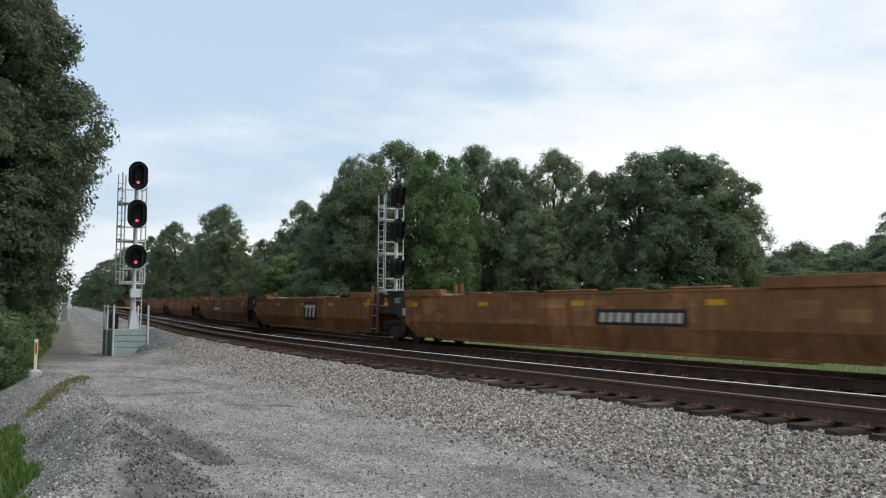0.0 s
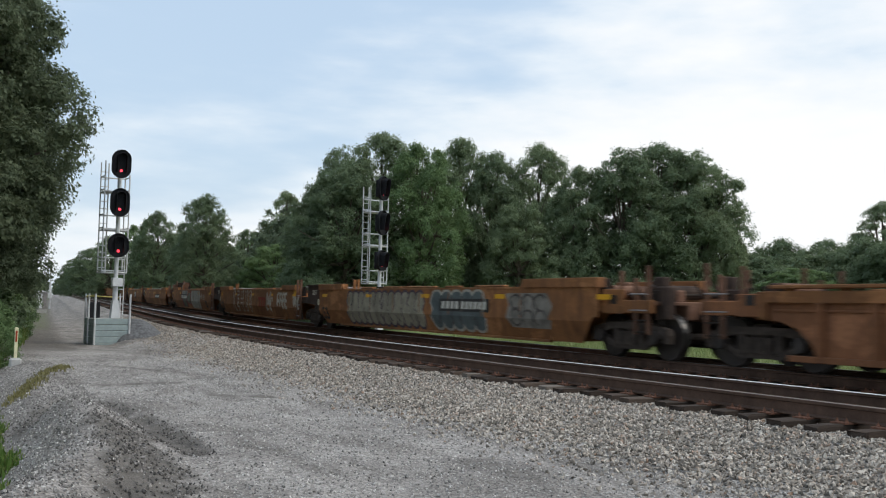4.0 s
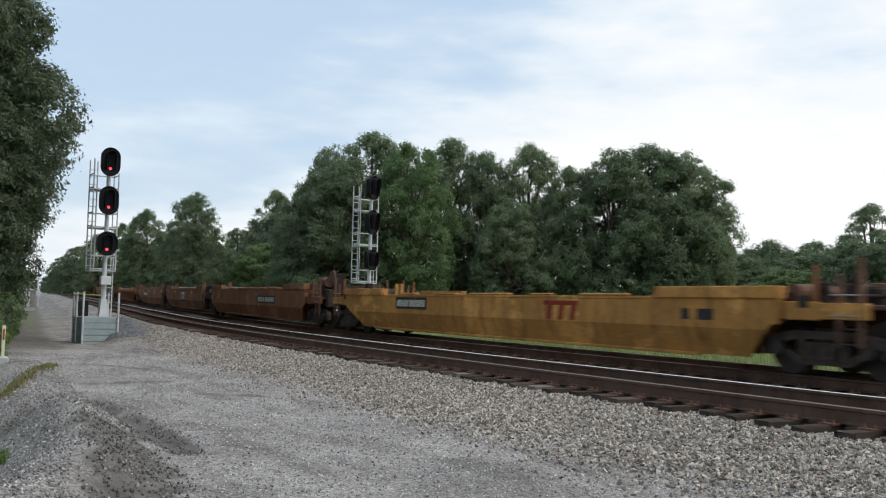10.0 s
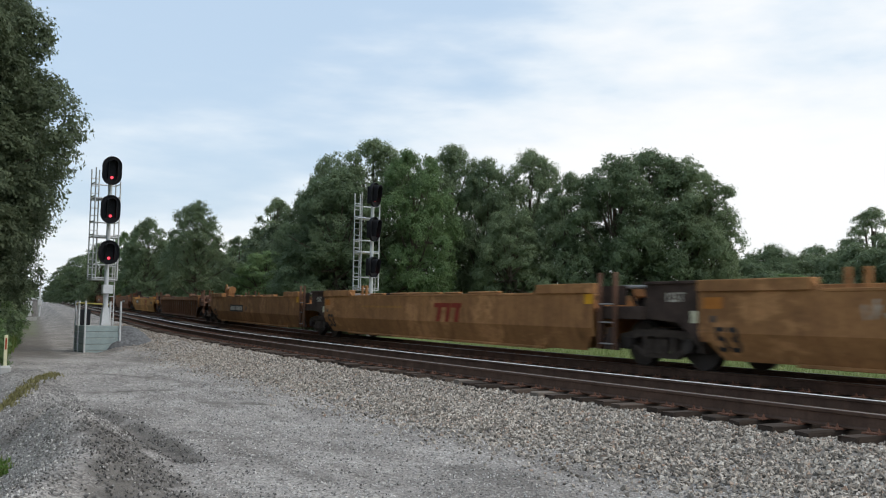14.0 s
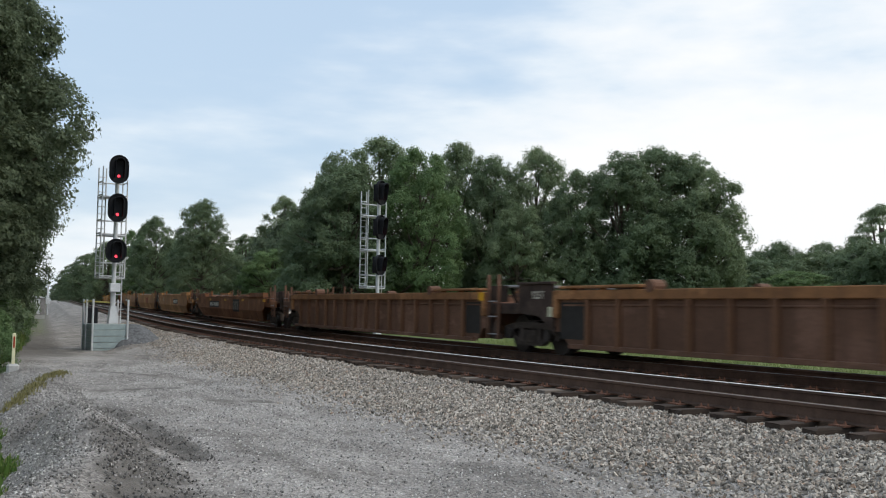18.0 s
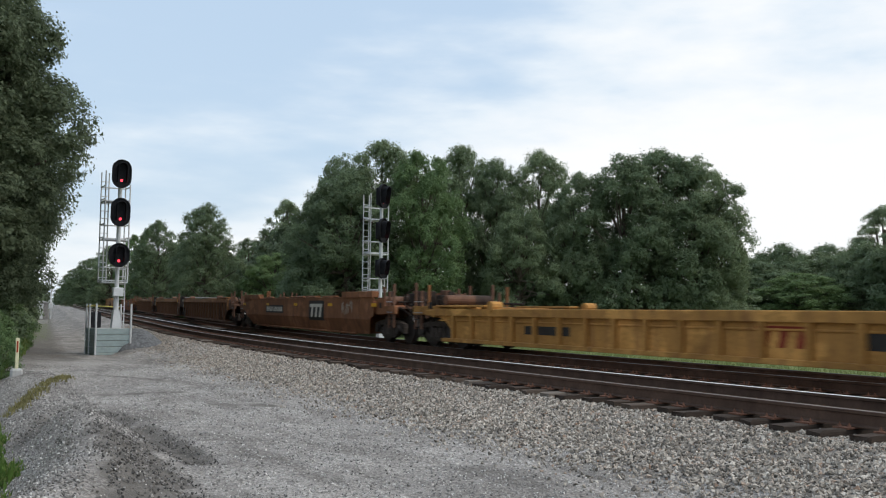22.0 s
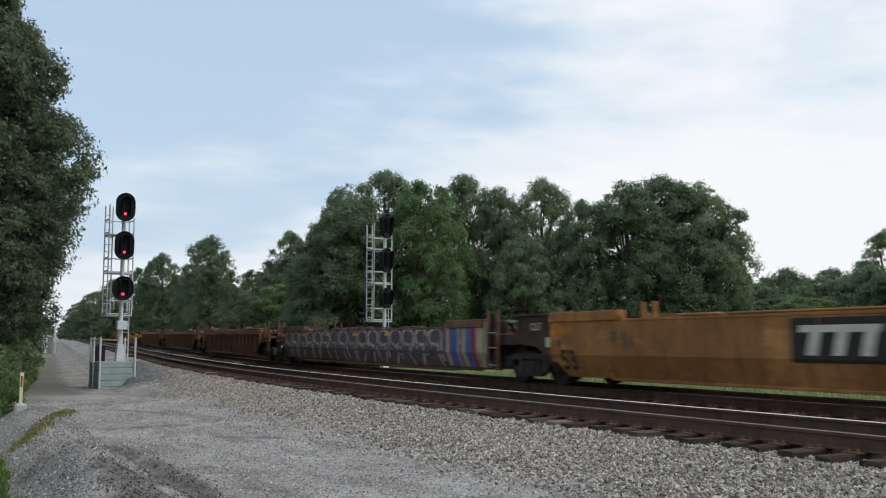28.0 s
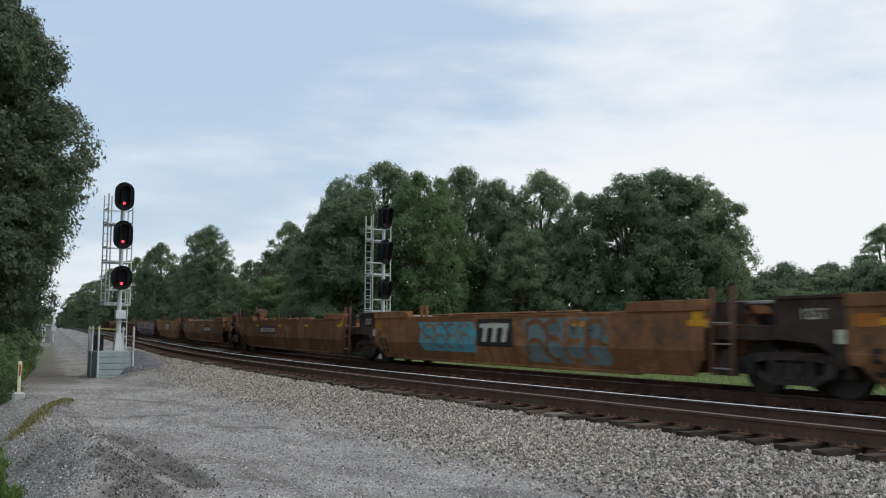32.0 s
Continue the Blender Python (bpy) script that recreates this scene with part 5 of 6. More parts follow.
def side_outline(half, fk, rk, top, raised, low=0.24, deep=False):
    """x-z outline of a smooth side plate; +x is the leading end."""
    at_end = 2.15 if deep else 2.3
    f0 = half - (at_end if fk == "C" else 1.5)
    r0 = -half + (at_end if rk == "C" else 1.65)
    fc = f0 - 0.15, f0 - (1.1 if fk == "C" else 0.45)
    rc = r0 + 0.15, r0 + (0.8 if rk == "C" else 0.45)
    if deep:
        fc, rc = (f0 - 0.2, f0 - 0.5), (r0 + 0.2, r0 + 0.5)
    arch = ((0.0, 0.86), (0.36, 0.84), (0.7, 0.73), (0.96, 0.52), (1.1, low))
    mid_z = 0.82 if fk == "C" else 0.55
    mid_r = 0.82 if rk == "C" else 0.55
    fore = [(f0, mid_z), (fc[0], mid_z), (fc[1], low)]
    aft = [(rc[1], low), (rc[0], mid_r), (r0, mid_r)]
    if deep and fk == "C":
        fore = [(f0 - a, z) for a, z in arch]
    if deep and rk == "C":
        aft = [(r0 + a, z) for a, z in arch[::-1]]
    p = fore + aft
    if raised:
        er = RAISED[rk]
        p += [(r0, top + 0.2), (r0 + er, top + 0.2), (r0 + er + 0.25, top), (f0 - FRONT[fk] - 0.25, top), (f0 - FRONT[fk], top + 0.2), (f0, top + 0.2)]
    else:
        p += [(r0, top - 0.02), (r0 + 2.8, top), (f0 - 2.8, top), (f0, top - 0.02)]
    return p, f0, r0


def clip(poly, z, above):
    """The part of an x-z outline above or below a level."""
    out = []
    for (x0, z0), (x1, z1) in zip(poly, poly[1:] + poly[:1]):
        a, b = (z0 >= z) == above, (z1 >= z) == above
        if a:
            out.append((x0, z0))
        if a != b:
            k = (z - z0) / (z1 - z0)
            out.append((x0 + (x1 - x0) * k, z))
    return out


def well_car(half, fk, rk, style, paint, label, top=1.44, decor=()):
    """One well-car unit. style: smooth or ribbed sides. fk, rk: C for a coupler, A for a shared truck."""
    mat = PAINTS[paint]
    car = tagged(empty("well_car"), label, "freight car", "train of empty well cars")
    dark = PAINTS["dark_brown"]
    raised = style == "smooth"
    outline, f0, r0 = side_outline(half, fk, rk, top if style != "ribbed" else top - 0.02, raised, deep=style == "ribbed")
    for sy in (1, -1):
        y0, y1 = (HALF - 0.03, HALF) if sy > 0 else (-HALF, -HALF + 0.03)
        if style == "ribbed":
            y0, y1 = (HALF - 0.13, HALF - 0.1) if sy > 0 else (-HALF + 0.1, -HALF + 0.13)
        if style == "ribbed":
            bm = BM()
            prism(bm, outline, y0, y1)
            part("side_panel", bm, mat, car)
        else:
            bm = BM()
            prism(bm, clip(outline, 0.72, True), y0, y1)
            part("side_panel", bm, mat, car)
            bm = BM()
            prism(bm, clip(outline, 0.72, False), y0, y1)
            for v in bm.verts:
                v.co.y -= sy * 0.42 * (0.72 - v.co.z)
            part("lower_side_panel", bm, mat, car)
        if style == "ribbed":
            bm = BM()
            box(bm, r0 + 0.1, f0 - 0.1, sy * HALF - 0.14, sy * HALF + 0.0, top - 0.2, top, 0.015)
            part("top_chord", bm, CHORD.get(paint, mat), car, "top chord in lighter orange-brown that imitates light from above" if paint in CHORD else "")
            bm = BM()
            box(bm, r0 + 0.3, f0 - 0.3, sy * (HALF - 0.1) - 0.03, sy * (HALF - 0.1) + 0.03, top - 0.34, top - 0.3, 0.008)
            part("inner_ledge", bm, mat, car)
            bm = BM()
            box(bm, r0 + 0.6, f0 - 0.6, sy * HALF - 0.14, sy * HALF + 0.0, 0.2, 0.3, 0.01)
            part("side_sill", bm, mat, car)
            for e0, sg in ((r0, 1), (f0, -1)):
                a, b = e0 + sg * 0.25, e0 + sg * 2.9
                bm = BM()
                box(bm, min(a, b), max(a, b), sy * (HALF - 0.14) - 0.16, sy * (HALF - 0.14) + 0.16, top + 0.04, top + 0.1, 0.012)
                for x in (a + sg * 0.3, (a + b) / 2, b - sg * 0.3):
                    box(bm, x - 0.08, x + 0.08, sy * (HALF - 0.16) - 0.05, sy * (HALF - 0.16) + 0.05, top - 0.02, top + 0.05)
                part("end_ledge", bm, CHORD.get(paint, mat), car)
                bm = BM()
                cyl(bm, (b + sg * 0.28, sy * HALF - 0.3, top + 0.06), (b + sg * 0.28, sy * HALF + 0.02, top + 0.06), 0.13, seg=12)
                part("guide_roller", bm, mat, car)
                bm = BM()
                box(bm, min(e0, e0 + sg * 0.16), max(e0, e0 + sg * 0.16), sy * HALF - 0.14, sy * HALF + 0.005, 0.86, top - 0.01, 0.012)
                part("end_post", bm, CHORD.get(paint, mat), car)
            n = max(8, round((f0 - r0 - 1.6) / 1.02))
            bm = BM()
            box(bm, -0.05, 0.05, -0.06, 0.06, 0.26, top - 0.19, 0.012)
            rib = part("side_post", bm, PAINTS["lit_rib_brown"] if paint == "dark_brown" else mat, car)
            for k in range(n + 1):
                o = rib if k == 0 else new("side_post", rib.data)
                o.parent = car
                x = r0 + 1.2 + (f0 - r0 - 2.4) * k / n
                o.location = (x, sy * (HALF - 0.045), 0)
        else:
            bm = BM()
            box(bm, r0 + RAISED[rk] + 0.3, f0 - FRONT[fk] - 0.3, sy * HALF - 0.16, sy * HALF + 0.012, top - 0.03, top + 0.03, 0.01)
            part("top_chord", bm, mat, car)
            bm = BM()
            box(bm, r0 + 2, f0 - 2, sy * (HALF - 0.19) - 0.06, sy * (HALF - 0.19) + 0.06, 0.2, 0.26, 0.01)
            part("side_sill", bm, mat, car)
            bm = BM()
            box(bm, -0.022, 0.022, -0.004, 0.004, 0.735, top - 0.04)
            seam = part("weld_seam", bm, mat, car)
            n = 9 if sy > 0 else 1
            for k in range(n):
                o = seam if k == 0 else new("weld_seam", seam.data)
                o.parent = car
                o.location = (r0 + 1.2 + (f0 - r0 - 2.4) * k / 8, sy * (HALF + 0.003), 0)
            for k in range(5):
                x = r0 + 4.6 + (f0 - r0 - 9.2) * k / 4
                w = (0.75, 0.4, 0.95, 0.6, 0.5)[k]
                bm = BM()
                box(bm, x - w, x + w, sy * HALF - 0.15, sy * HALF + 0.005, top + 0.03, top + 0.085, 0.02)
                part("guide_lug", bm, mat, car)
            if raised and sy > 0:
                for x in (f0 - FRONT[fk] - 0.5, f0 - FRONT[fk] - 0.85):
                    bm = BM()
                    box(bm, x - 0.04, x + 0.04, 1.16, 1.24, top - 0.1, top + 0.36, 0.008)
                    part("corner_guide", bm, mat, car)
            if raised:
                for e0, sg, long in ((r0, 1, RAISED[rk] + 0.05), (f0, -1, FRONT[fk] + 0.05)):
                    bm = BM()
                    box(bm, min(e0, e0 + sg * long), max(e0, e0 + sg * long), sy * HALF - (0.2 if sy > 0 else 0.05), sy * HALF + (0.05 if sy > 0 else 0.2), top + 0.0, top + 0.21, 0.012)
                    part("end_cap", bm, mat, car)
    bm = BM()
    box(bm, -0.18, 0.18, -HALF + 0.27, HALF - 0.27, 0.2, 0.34)
    beam = part("floor_beam", bm, dark, car)
    for k in range(7):
        o = beam if k == 0 else new("floor_beam", beam.data)
        o.parent = car
        o.location.x = r0 + 2.6 + (f0 - r0 - 5.2) * k / 6
    for sg, e0 in ((1, f0), (-1, r0)):
        bm = BM()
        box(bm, min(e0 - sg * 2.0, e0 - sg * 1.92), max(e0 - sg * 2.0, e0 - sg * 1.92), -HALF + 0.14, HALF - 0.14, 0.25, top - 0.1)
        part("bulkhead", bm, mat, car)
        bm = BM()
        box(bm, min(e0, e0 - sg * 2.0), max(e0, e0 - sg * 2.0), -HALF + 0.14, HALF - 0.14, 1.06, 1.14, 0.01)
        part("end_platform", bm, mat, car)
    post = PAINTS["ochre_brown"] if paint in ("tan", "yellow") else dark
    end_gear(car, 1, half, fk, dark if fk == "C" else GRIME, top, post if fk == "C" else dark, mat)
    end_gear(car, -1, -half, rk, dark if rk == "C" else GRIME, top, post if rk == "C" else dark, mat)
    in_set = 1.9 if style == "ribbed" else 1.72
    if fk == "C":
        truck(car, half - in_set)
    truck(car, -half + in_set if rk == "C" else -half)
    y = HALF + 0.001 if style != "ribbed" else HALF - 0.099
    for d in decor:
        d(car, y, half)
    return car


def dashes(z=1.22, n=5, mat=None, span=0.8):
    def put(car, y, half):
        for k in range(n):
            x = -half * span + 2 * half * span * k / (n - 1)
            flat("reflector", [rect(x - 0.24, x + 0.24, z - 0.055, z + 0.055)], mat or DASH, car, y)
    return put


def at_board(x, z=0.92, w=2.6):
    return lambda car, y, half: number_board(car, x, z, y, w)


def at_logo(x, z=0.92, h=0.42, mat=None, board=None):
    return lambda car, y, half: logo(car, x, z, h, y, mat or WHITE, board)


def fifty_three(sg=1, inset=2.15):
    def put(car, y, half):
        words("53", 0.6, NUMBER_PLATE, car, sg * (half - (inset if sg > 0 else 3.4)), 0.58, y + 0.004)
    return put


def end_marks(car, y, half):
    x = half - 1.85
    flat("data_panel", [rect(x - 0.22, x + 0.22, 1.14, 1.34)], ORANGE_PATCH, car, y + 0.004)
    flat("small_mark", [rect(x - 0.06, x + 0.06, 0.9, 1.02)], SPRAY_DARK, car, y + 0.004)

# couplings along the train: distance ahead of the camera's foot at the start, and kind
JOINTS = [(69 + 22 * k, "C") for k in range(12, -1, -1)]
JOINTS += [(47.6, "A"), (27.3, "A"), (5.95, "C"), (-15.65, "A"), (-34.45, "A"), (-55.5, "C"), (-79.8, "C"), (-100.6, "A")]
JOINTS += [(-119.1, "A"), (-140.25, "C"), (-163.15, "C"), (-185.8, "C"), (-207.1, "A"), (-226.1, "A"), (-246.8, "C"), (-269.8, "C")]
JOINTS += [(-289.8, "A"), (-308.3, "A"), (-329.1, "C"), (-351.4, "C"), (-373.7, "C"), (-395.9, "C"), (-417.75, "C"), (-438.6, "C")]
JOINTS += [(-460.5, "A"), (-478.2, "A"), (-498.35, "C"), (-518.8, "A"), (-536.9, "A"), (-558.2, "C")]
SMOOTH = "smooth-sided well car in"
RIBBED = "rib-sided well car in"


def graffiti_blobs(x0, x1, mats, seed, z0=0.4, z1=1.38, n=7):
    """Sprayed bubble shapes side by side, each a filled form inside a paler rim."""
    def put(car, y, half):
        rnd = random.Random(seed)
        w = (x1 - x0) / n
        for k in range(n):
            c = x0 + w * (k + 0.5)
            for j, (grow, m) in enumerate(((1.0, mats[0]), (0.78, mats[1 + k % (len(mats) - 1)]))):
                pts = []
                for a in range(14):
                    t = 6.2832 * a / 14
                    r = 1 + 0.18 * math.sin(3 * t + k * 1.7 + seed)
                    pts.append((c + 0.56 * w * r * grow * math.copysign(abs(math.cos(t)) ** 0.7, math.cos(t)), (z0 + z1) / 2 + (z1 - z0) / 2 * grow * math.copysign(abs(math.sin(t)) ** 0.7, math.sin(t)) * min(1, r)))
                flat("graffiti", [pts], m, car, y + 0.001 * k + 0.008 * j, "sprayed graffiti shape", 0.004)
    return put


def scrawl(x0, x1, mat, seed, z0=0.55, z1=1.25, n=9, thick=0.05):
    """Thin sprayed strokes, not legible."""
    def put(car, y, half):
        rnd = random.Random(seed)
        for k in range(n):
            c = x0 + (x1 - x0) * (k + 0.5) / n
            w = abs(x1 - x0) / n * 0.42
            pts = [Vector((c + rnd.uniform(-w, w), rnd.uniform(z0, z1))) for _ in range(4)]
            bm = BM()
            ribbon(bm, pts, thick, y + 0.003 + 0.001 * k)
            part("graffiti_stroke", bm, mat, car)
    return put


def outlined_word(text, car, x, z, y):
    """Sprayed letters: a pale swollen outline under the letter itself."""
    for grow, mat, name, dy in ((0.095, SPRAY_WHITE, "graffiti_rim", 0.0), (0.012, PAINTS["red_brown"], "graffiti_letters", 0.006)):
        for k, ch in enumerate(text):
            cu = bpy.data.curves.new(name, "FONT")
            cu.body, cu.size, cu.align_x, cu.align_y, cu.extrude, cu.offset = ch, 1.3, "CENTER", "CENTER", 0.003, grow * 0.8
            tmp = new("tmp", cu)
            me = bpy.data.meshes.new_from_object(tmp.evaluated_get(bpy.context.evaluated_depsgraph_get()))
            bpy.data.objects.remove(tmp)
            bpy.data.curves.remove(cu)
            me.materials.clear()
            me.materials.append(mat)
            lean_in(me, z)
            o = new(name, me)
            o.parent = car
            o.matrix_basis = Matrix(((-1.0, -0.07, 0, x + (2 - k) * 0.96), (0, 0, 1, y + dy + 0.001 * k), (0, 1, 0, z), (0, 0, 0, 1)))
    return o


def letter_curves(x0, x1, mat, seed, n, z0=0.34, z1=1.36, thick=0.07):
    """Tall sprayed outlines, arcs above stems, as throw-up letters have."""
    def put(car, y, half):
        rnd = random.Random(seed)
        w = (x1 - x0) / n
        for k in range(n):
            c, mz = x0 + w * (k + 0.5), z0 + (z1 - z0) * rnd.uniform(0.42, 0.58)
            runs = []
            for lo, hi in ((z0, mz), (mz, z1)):
                a0, span = rnd.uniform(-0.6, 1.2), rnd.uniform(3.4, 5.2)
                runs.append([Vector((c + 0.46 * w * math.cos(a0 + span * j / 10), (lo + hi) / 2 + (hi - lo) / 2 * math.sin(a0 + span * j / 10))) for j in range(11)])
            runs.append([Vector((c - 0.5 * w, z0 + 0.1)), Vector((c - 0.5 * w + rnd.uniform(-0.15, 0.15), mz)), Vector((c - 0.45 * w, z1 - 0.04))])
            for j, pts in enumerate(runs):
                bm = BM()
                ribbon(bm, pts, thick, y + 0.006 + 0.0012 * j)
                part("graffiti_curve", bm, mat, car)
    return put


def scallops(x0, x1, n, z0, z1, h):
    """A closed outline with rounded lobes along its top and foot, as swollen letters have."""
    top, foot = [], []
    for k in range(n):
        for j in range(7):
            a = math.pi * j / 7
            x = x0 + (x1 - x0) * (k + (1 - math.cos(a)) / 2) / n
            top.append(Vector((x, z1 - h + h * math.sin(a))))
            foot.append(Vector((x, z0 + h - h * math.sin(a))))
    mid, d = (z0 + z1) / 2, 0.09 if x1 > x0 else -0.09
    right = [Vector((x1, z1 - h)), Vector((x1 + d, mid + 0.2)), Vector((x1 - d * 0.6, mid)), Vector((x1 + d, mid - 0.2)), Vector((x1, z0 + h))]
    left = [Vector((x0, z0 + h)), Vector((x0 - d, mid - 0.2)), Vector((x0 + d * 0.6, mid)), Vector((x0 - d, mid + 0.2))]
    return top + right + foot[::-1] + left


def throw_up(x0, x1, n, fill, line, seed, z0=0.3, z1=1.4, thick=0.05, rim=None, h=0.12):
    """Swollen letters: a lobed ground, its rim, and hooked strokes that part the letters."""
    def put(car, y, half):
        rnd = random.Random(seed)
        loop = scallops(x0, x1, n, z0, z1, h)
        flat("graffiti_ground", [[tuple(q) for q in loop]], fill, car, y, "sprayed ground of swollen letters", 0.003)
        bm = BM()
        ribbon(bm, loop + [loop[0]], thick * 1.3, y + 0.005)
        part("graffiti_rim", bm, rim or line, car)
        w = (x1 - x0) / n
        for k in range(1, n):
            c = x0 + w * k
            mid = (z0 + z1) / 2 + rnd.uniform(-0.12, 0.12)
            for lo, hi in ((mid + 0.06, z1 - h), (z0 + h, mid - 0.06)):
                bend = rnd.uniform(-0.3, 0.3) * w
                pts = [Vector((c, hi)), Vector((c + bend * 0.6, hi * 0.6 + lo * 0.4)), Vector((c + bend, lo + 0.08)), Vector((c + bend + w * rnd.uniform(-0.35, 0.35), lo))]
                bm = BM()
                ribbon(bm, pts, thick * rnd.uniform(0.7, 1.3), y + 0.006 + 0.0007 * (k % 3))
                part("graffiti_stroke", bm, line, car)
    return put


def drips(x0, x1, n, line, seed, z0=0.32, z1=1.36, thick=0.045):
    """Tall arched letters drawn in outline, each ending in wandering drips."""
    def put(car, y, half):
        rnd = random.Random(seed)
        w = (x1 - x0) / n
        for k in range(n):
            c = x0 + w * (k + 0.5)
            arch = [Vector((c + 0.42 * w * math.cos(math.pi * j / 8), z1 - 0.2 + 0.2 * math.sin(math.pi * j / 8))) for j in range(9)]
            a = [Vector((arch[0].x + rnd.uniform(-0.2, 0.1) * w, rnd.uniform(z0, 0.75)))] + [Vector((arch[0].x, z1 - 0.45))] + arch + [Vector((arch[-1].x + 0.05 * w, z1 - 0.4)), Vector((arch[-1].x + rnd.uniform(-0.1, 0.25) * w, rnd.uniform(0.6, 0.9)))]
            b = [Vector((c - 0.25 * w, 0.95)), Vector((c, 0.86 + rnd.uniform(-0.05, 0.05))), Vector((c + 0.2 * w, 0.93)), Vector((c + rnd.uniform(0, 0.3) * w, 0.6)), Vector((c + rnd.uniform(-0.2, 0.3) * w, z0))]
            for pts in (a, b):
                bm = BM()
                ribbon(bm, pts, thick * rnd.uniform(0.8, 1.4), y + 0.005 + 0.001 * (k % 2))
                part("graffiti_stroke", bm, line, car)
    return put


def bands(x0, x1, colours, z0=0.3, z1=1.6):
    """Upright painted bands of uneven width, side by side."""
    def put(car, y, half):
        rnd = random.Random(len(colours))
        cut = [rnd.uniform(0.6, 1.5) for _ in colours]
        a, scale = x0, (x1 - x0) / sum(cut)
        for k, (c, m) in enumerate(zip(cut, colours)):
            b = a + c * scale
            flat("graffiti_band", [rect(b, a, z0, z1)], m, car, y + 0.004 + 0.0005 * (k % 2), "", 0.003)
            a = b
    return put


def silver(x0, x1, mat, z0=0.27, z1=1.4):
    """A rolled-on ground for graffiti, ragged at its ends."""
    def put(car, y, half):
        a, b = max(x0, x1), min(x0, x1)
        left = [(a - 0.12, z0), (a + 0.1, z0 + 0.25), (a - 0.05, z0 + 0.55), (a + 0.12, z0 + 0.8), (a - 0.02, z1)]
        right = [(b + 0.1, z1), (b - 0.12, z1 - 0.3), (b + 0.06, z1 - 0.6), (b - 0.08, z0 + 0.2), (b + 0.05, z0)]
        flat("graffiti_ground", [left + right], mat, car, y, "rolled-on graffiti ground", 0.003)
    return put


def block_word(car, y, half):
    o = outlined_word("KEHUS", car, 2.35, 0.87, y + 0.003)
    tagged(o, "brown graffiti letters with a white rim")


def patch(x0, x1, z0, z1, mat, lean=0.0, label="painted-over patch"):
    return lambda car, y, half: flat("paint_patch", [rect(x0, x1, z0, z1, lean)], mat, car, y, label, 0.003)


def side_tank(sg, paint="dark_brown"):
    """Brake gear on the deck of a coupler end: a lying tank, a stand and a brake wheel."""
    def put(car, y, half):
        high = 1.84 if sg > 0 else 1.72
        x = sg * (half - (4.0 if sg > 0 else 1.9))
        bm = BM()
        cyl(bm, (x - 0.55, 0.8, high), (x + 0.35, 0.8, high), 0.19, seg=16)
        part("air_tank", bm, PAINTS[paint], car)
        bm = BM()
        box(bm, x - 0.35, x - 0.2, 0.65, 0.95, 1.14, high - 0.12, 0.02)
        box(bm, x + 0.1, x + 0.25, 0.65, 0.95, 1.14, high - 0.12, 0.02)
        part("tank_bracket", bm, PAINTS[paint], car)
        x = sg * (half - (2.85 if sg > 0 else 1.05))
        bm = BM()
        box(bm, x - 0.12, x + 0.12, 0.3, 0.7, 1.14, 2.05, 0.03)
        part("brake_stand", bm, STEEL_DARK, car)
        bm = BM()
        bmesh.ops.create_cone(bm, cap_ends=True, segments=20, radius1=0.28, radius2=0.28, depth=0.04, matrix=pose(x, 0.78, 1.9, 90))
        part("brake_wheel", bm, PAINTS[paint], car)
        bm = BM()
        for k, (dx, dz, r) in enumerate(((0.35, 1.3, 0.1), (0.55, 1.45, 0.13), (-0.3, 1.28, 0.11))):
            cyl(bm, (x - sg * dx, 0.1, dz), (x - sg * dx, 1.0, dz), r, seg=10)
        part("brake_valve", bm, STEEL_DARK, car)
    return put


def orange_wheel(car, y, half):
    """Bright hand-brake wheel on its stand at the leading end."""
    x = half - 0.85
    bm = BM()
    box(bm, x - 0.1, x + 0.1, 0.4, 0.7, 1.12, 1.6, 0.02)
    part("brake_stand", bm, PAINTS["dark_brown"], car)
    bm = BM()
    bmesh.ops.create_cone(bm, cap_ends=True, segments=20, radius1=0.23, radius2=0.23, depth=0.05, matrix=pose(x, 0.76, 1.56, 90))
    cyl(bm, (x, 0.7, 1.56), (x, 0.86, 1.56), 0.06, seg=10)
    part("brake_wheel", bm, ORANGE_WHEEL, car, "orange-red brake wheel")


SPRAY_OLIVE = plain("olive_spray_paint", (0.17, 0.155, 0.11), 0.8, vary=0.5, scale=2)
SPRAY_CHALK = plain("chalky_worn_paint", (0.25, 0.21, 0.165), 0.85, vary=0.5, scale=2.5)
SPRAY_FAINT = plain("faint_worn_paint", (0.17, 0.125, 0.095), 0.85, vary=0.5, scale=2.5)
SILVER_DULL = plain("dusky_paint_ground", (0.115, 0.095, 0.085), 0.7, vary=0.35, scale=3)
SILVER = plain("silver_spray_paint", (0.25, 0.22, 0.16), 0.8, vary=0.35, scale=3)
ORANGE_WHEEL = plain("orange_red_paint", (0.5, 0.1, 0.03), 0.6, vary=0.2)
SPRAY_PINK = plain("dusty_pink_spray_paint", (0.36, 0.22, 0.24), 0.8, vary=0.35, scale=3)
SPRAY_PALE = plain("pale_grey_spray_paint", (0.34, 0.31, 0.255), 0.8, vary=0.25, scale=2.5)
SPRAY_PLUM = plain("plum_spray_line", (0.08, 0.06, 0.07), 0.8, vary=0.25, scale=3)
SPRAY_CREAM = plain("dirty_cream_spray_paint", (0.4, 0.33, 0.17), 0.8, vary=0.25, scale=3)
SPRAY_BLUE_DEEP = plain("deep_blue_spray_paint", (0.05, 0.14, 0.3), 0.75, vary=0.25, scale=3)
SPRAY_BLUE_GREY = plain("blue_grey_spray_paint", (0.105, 0.12, 0.115), 0.8, vary=0.3, scale=3)
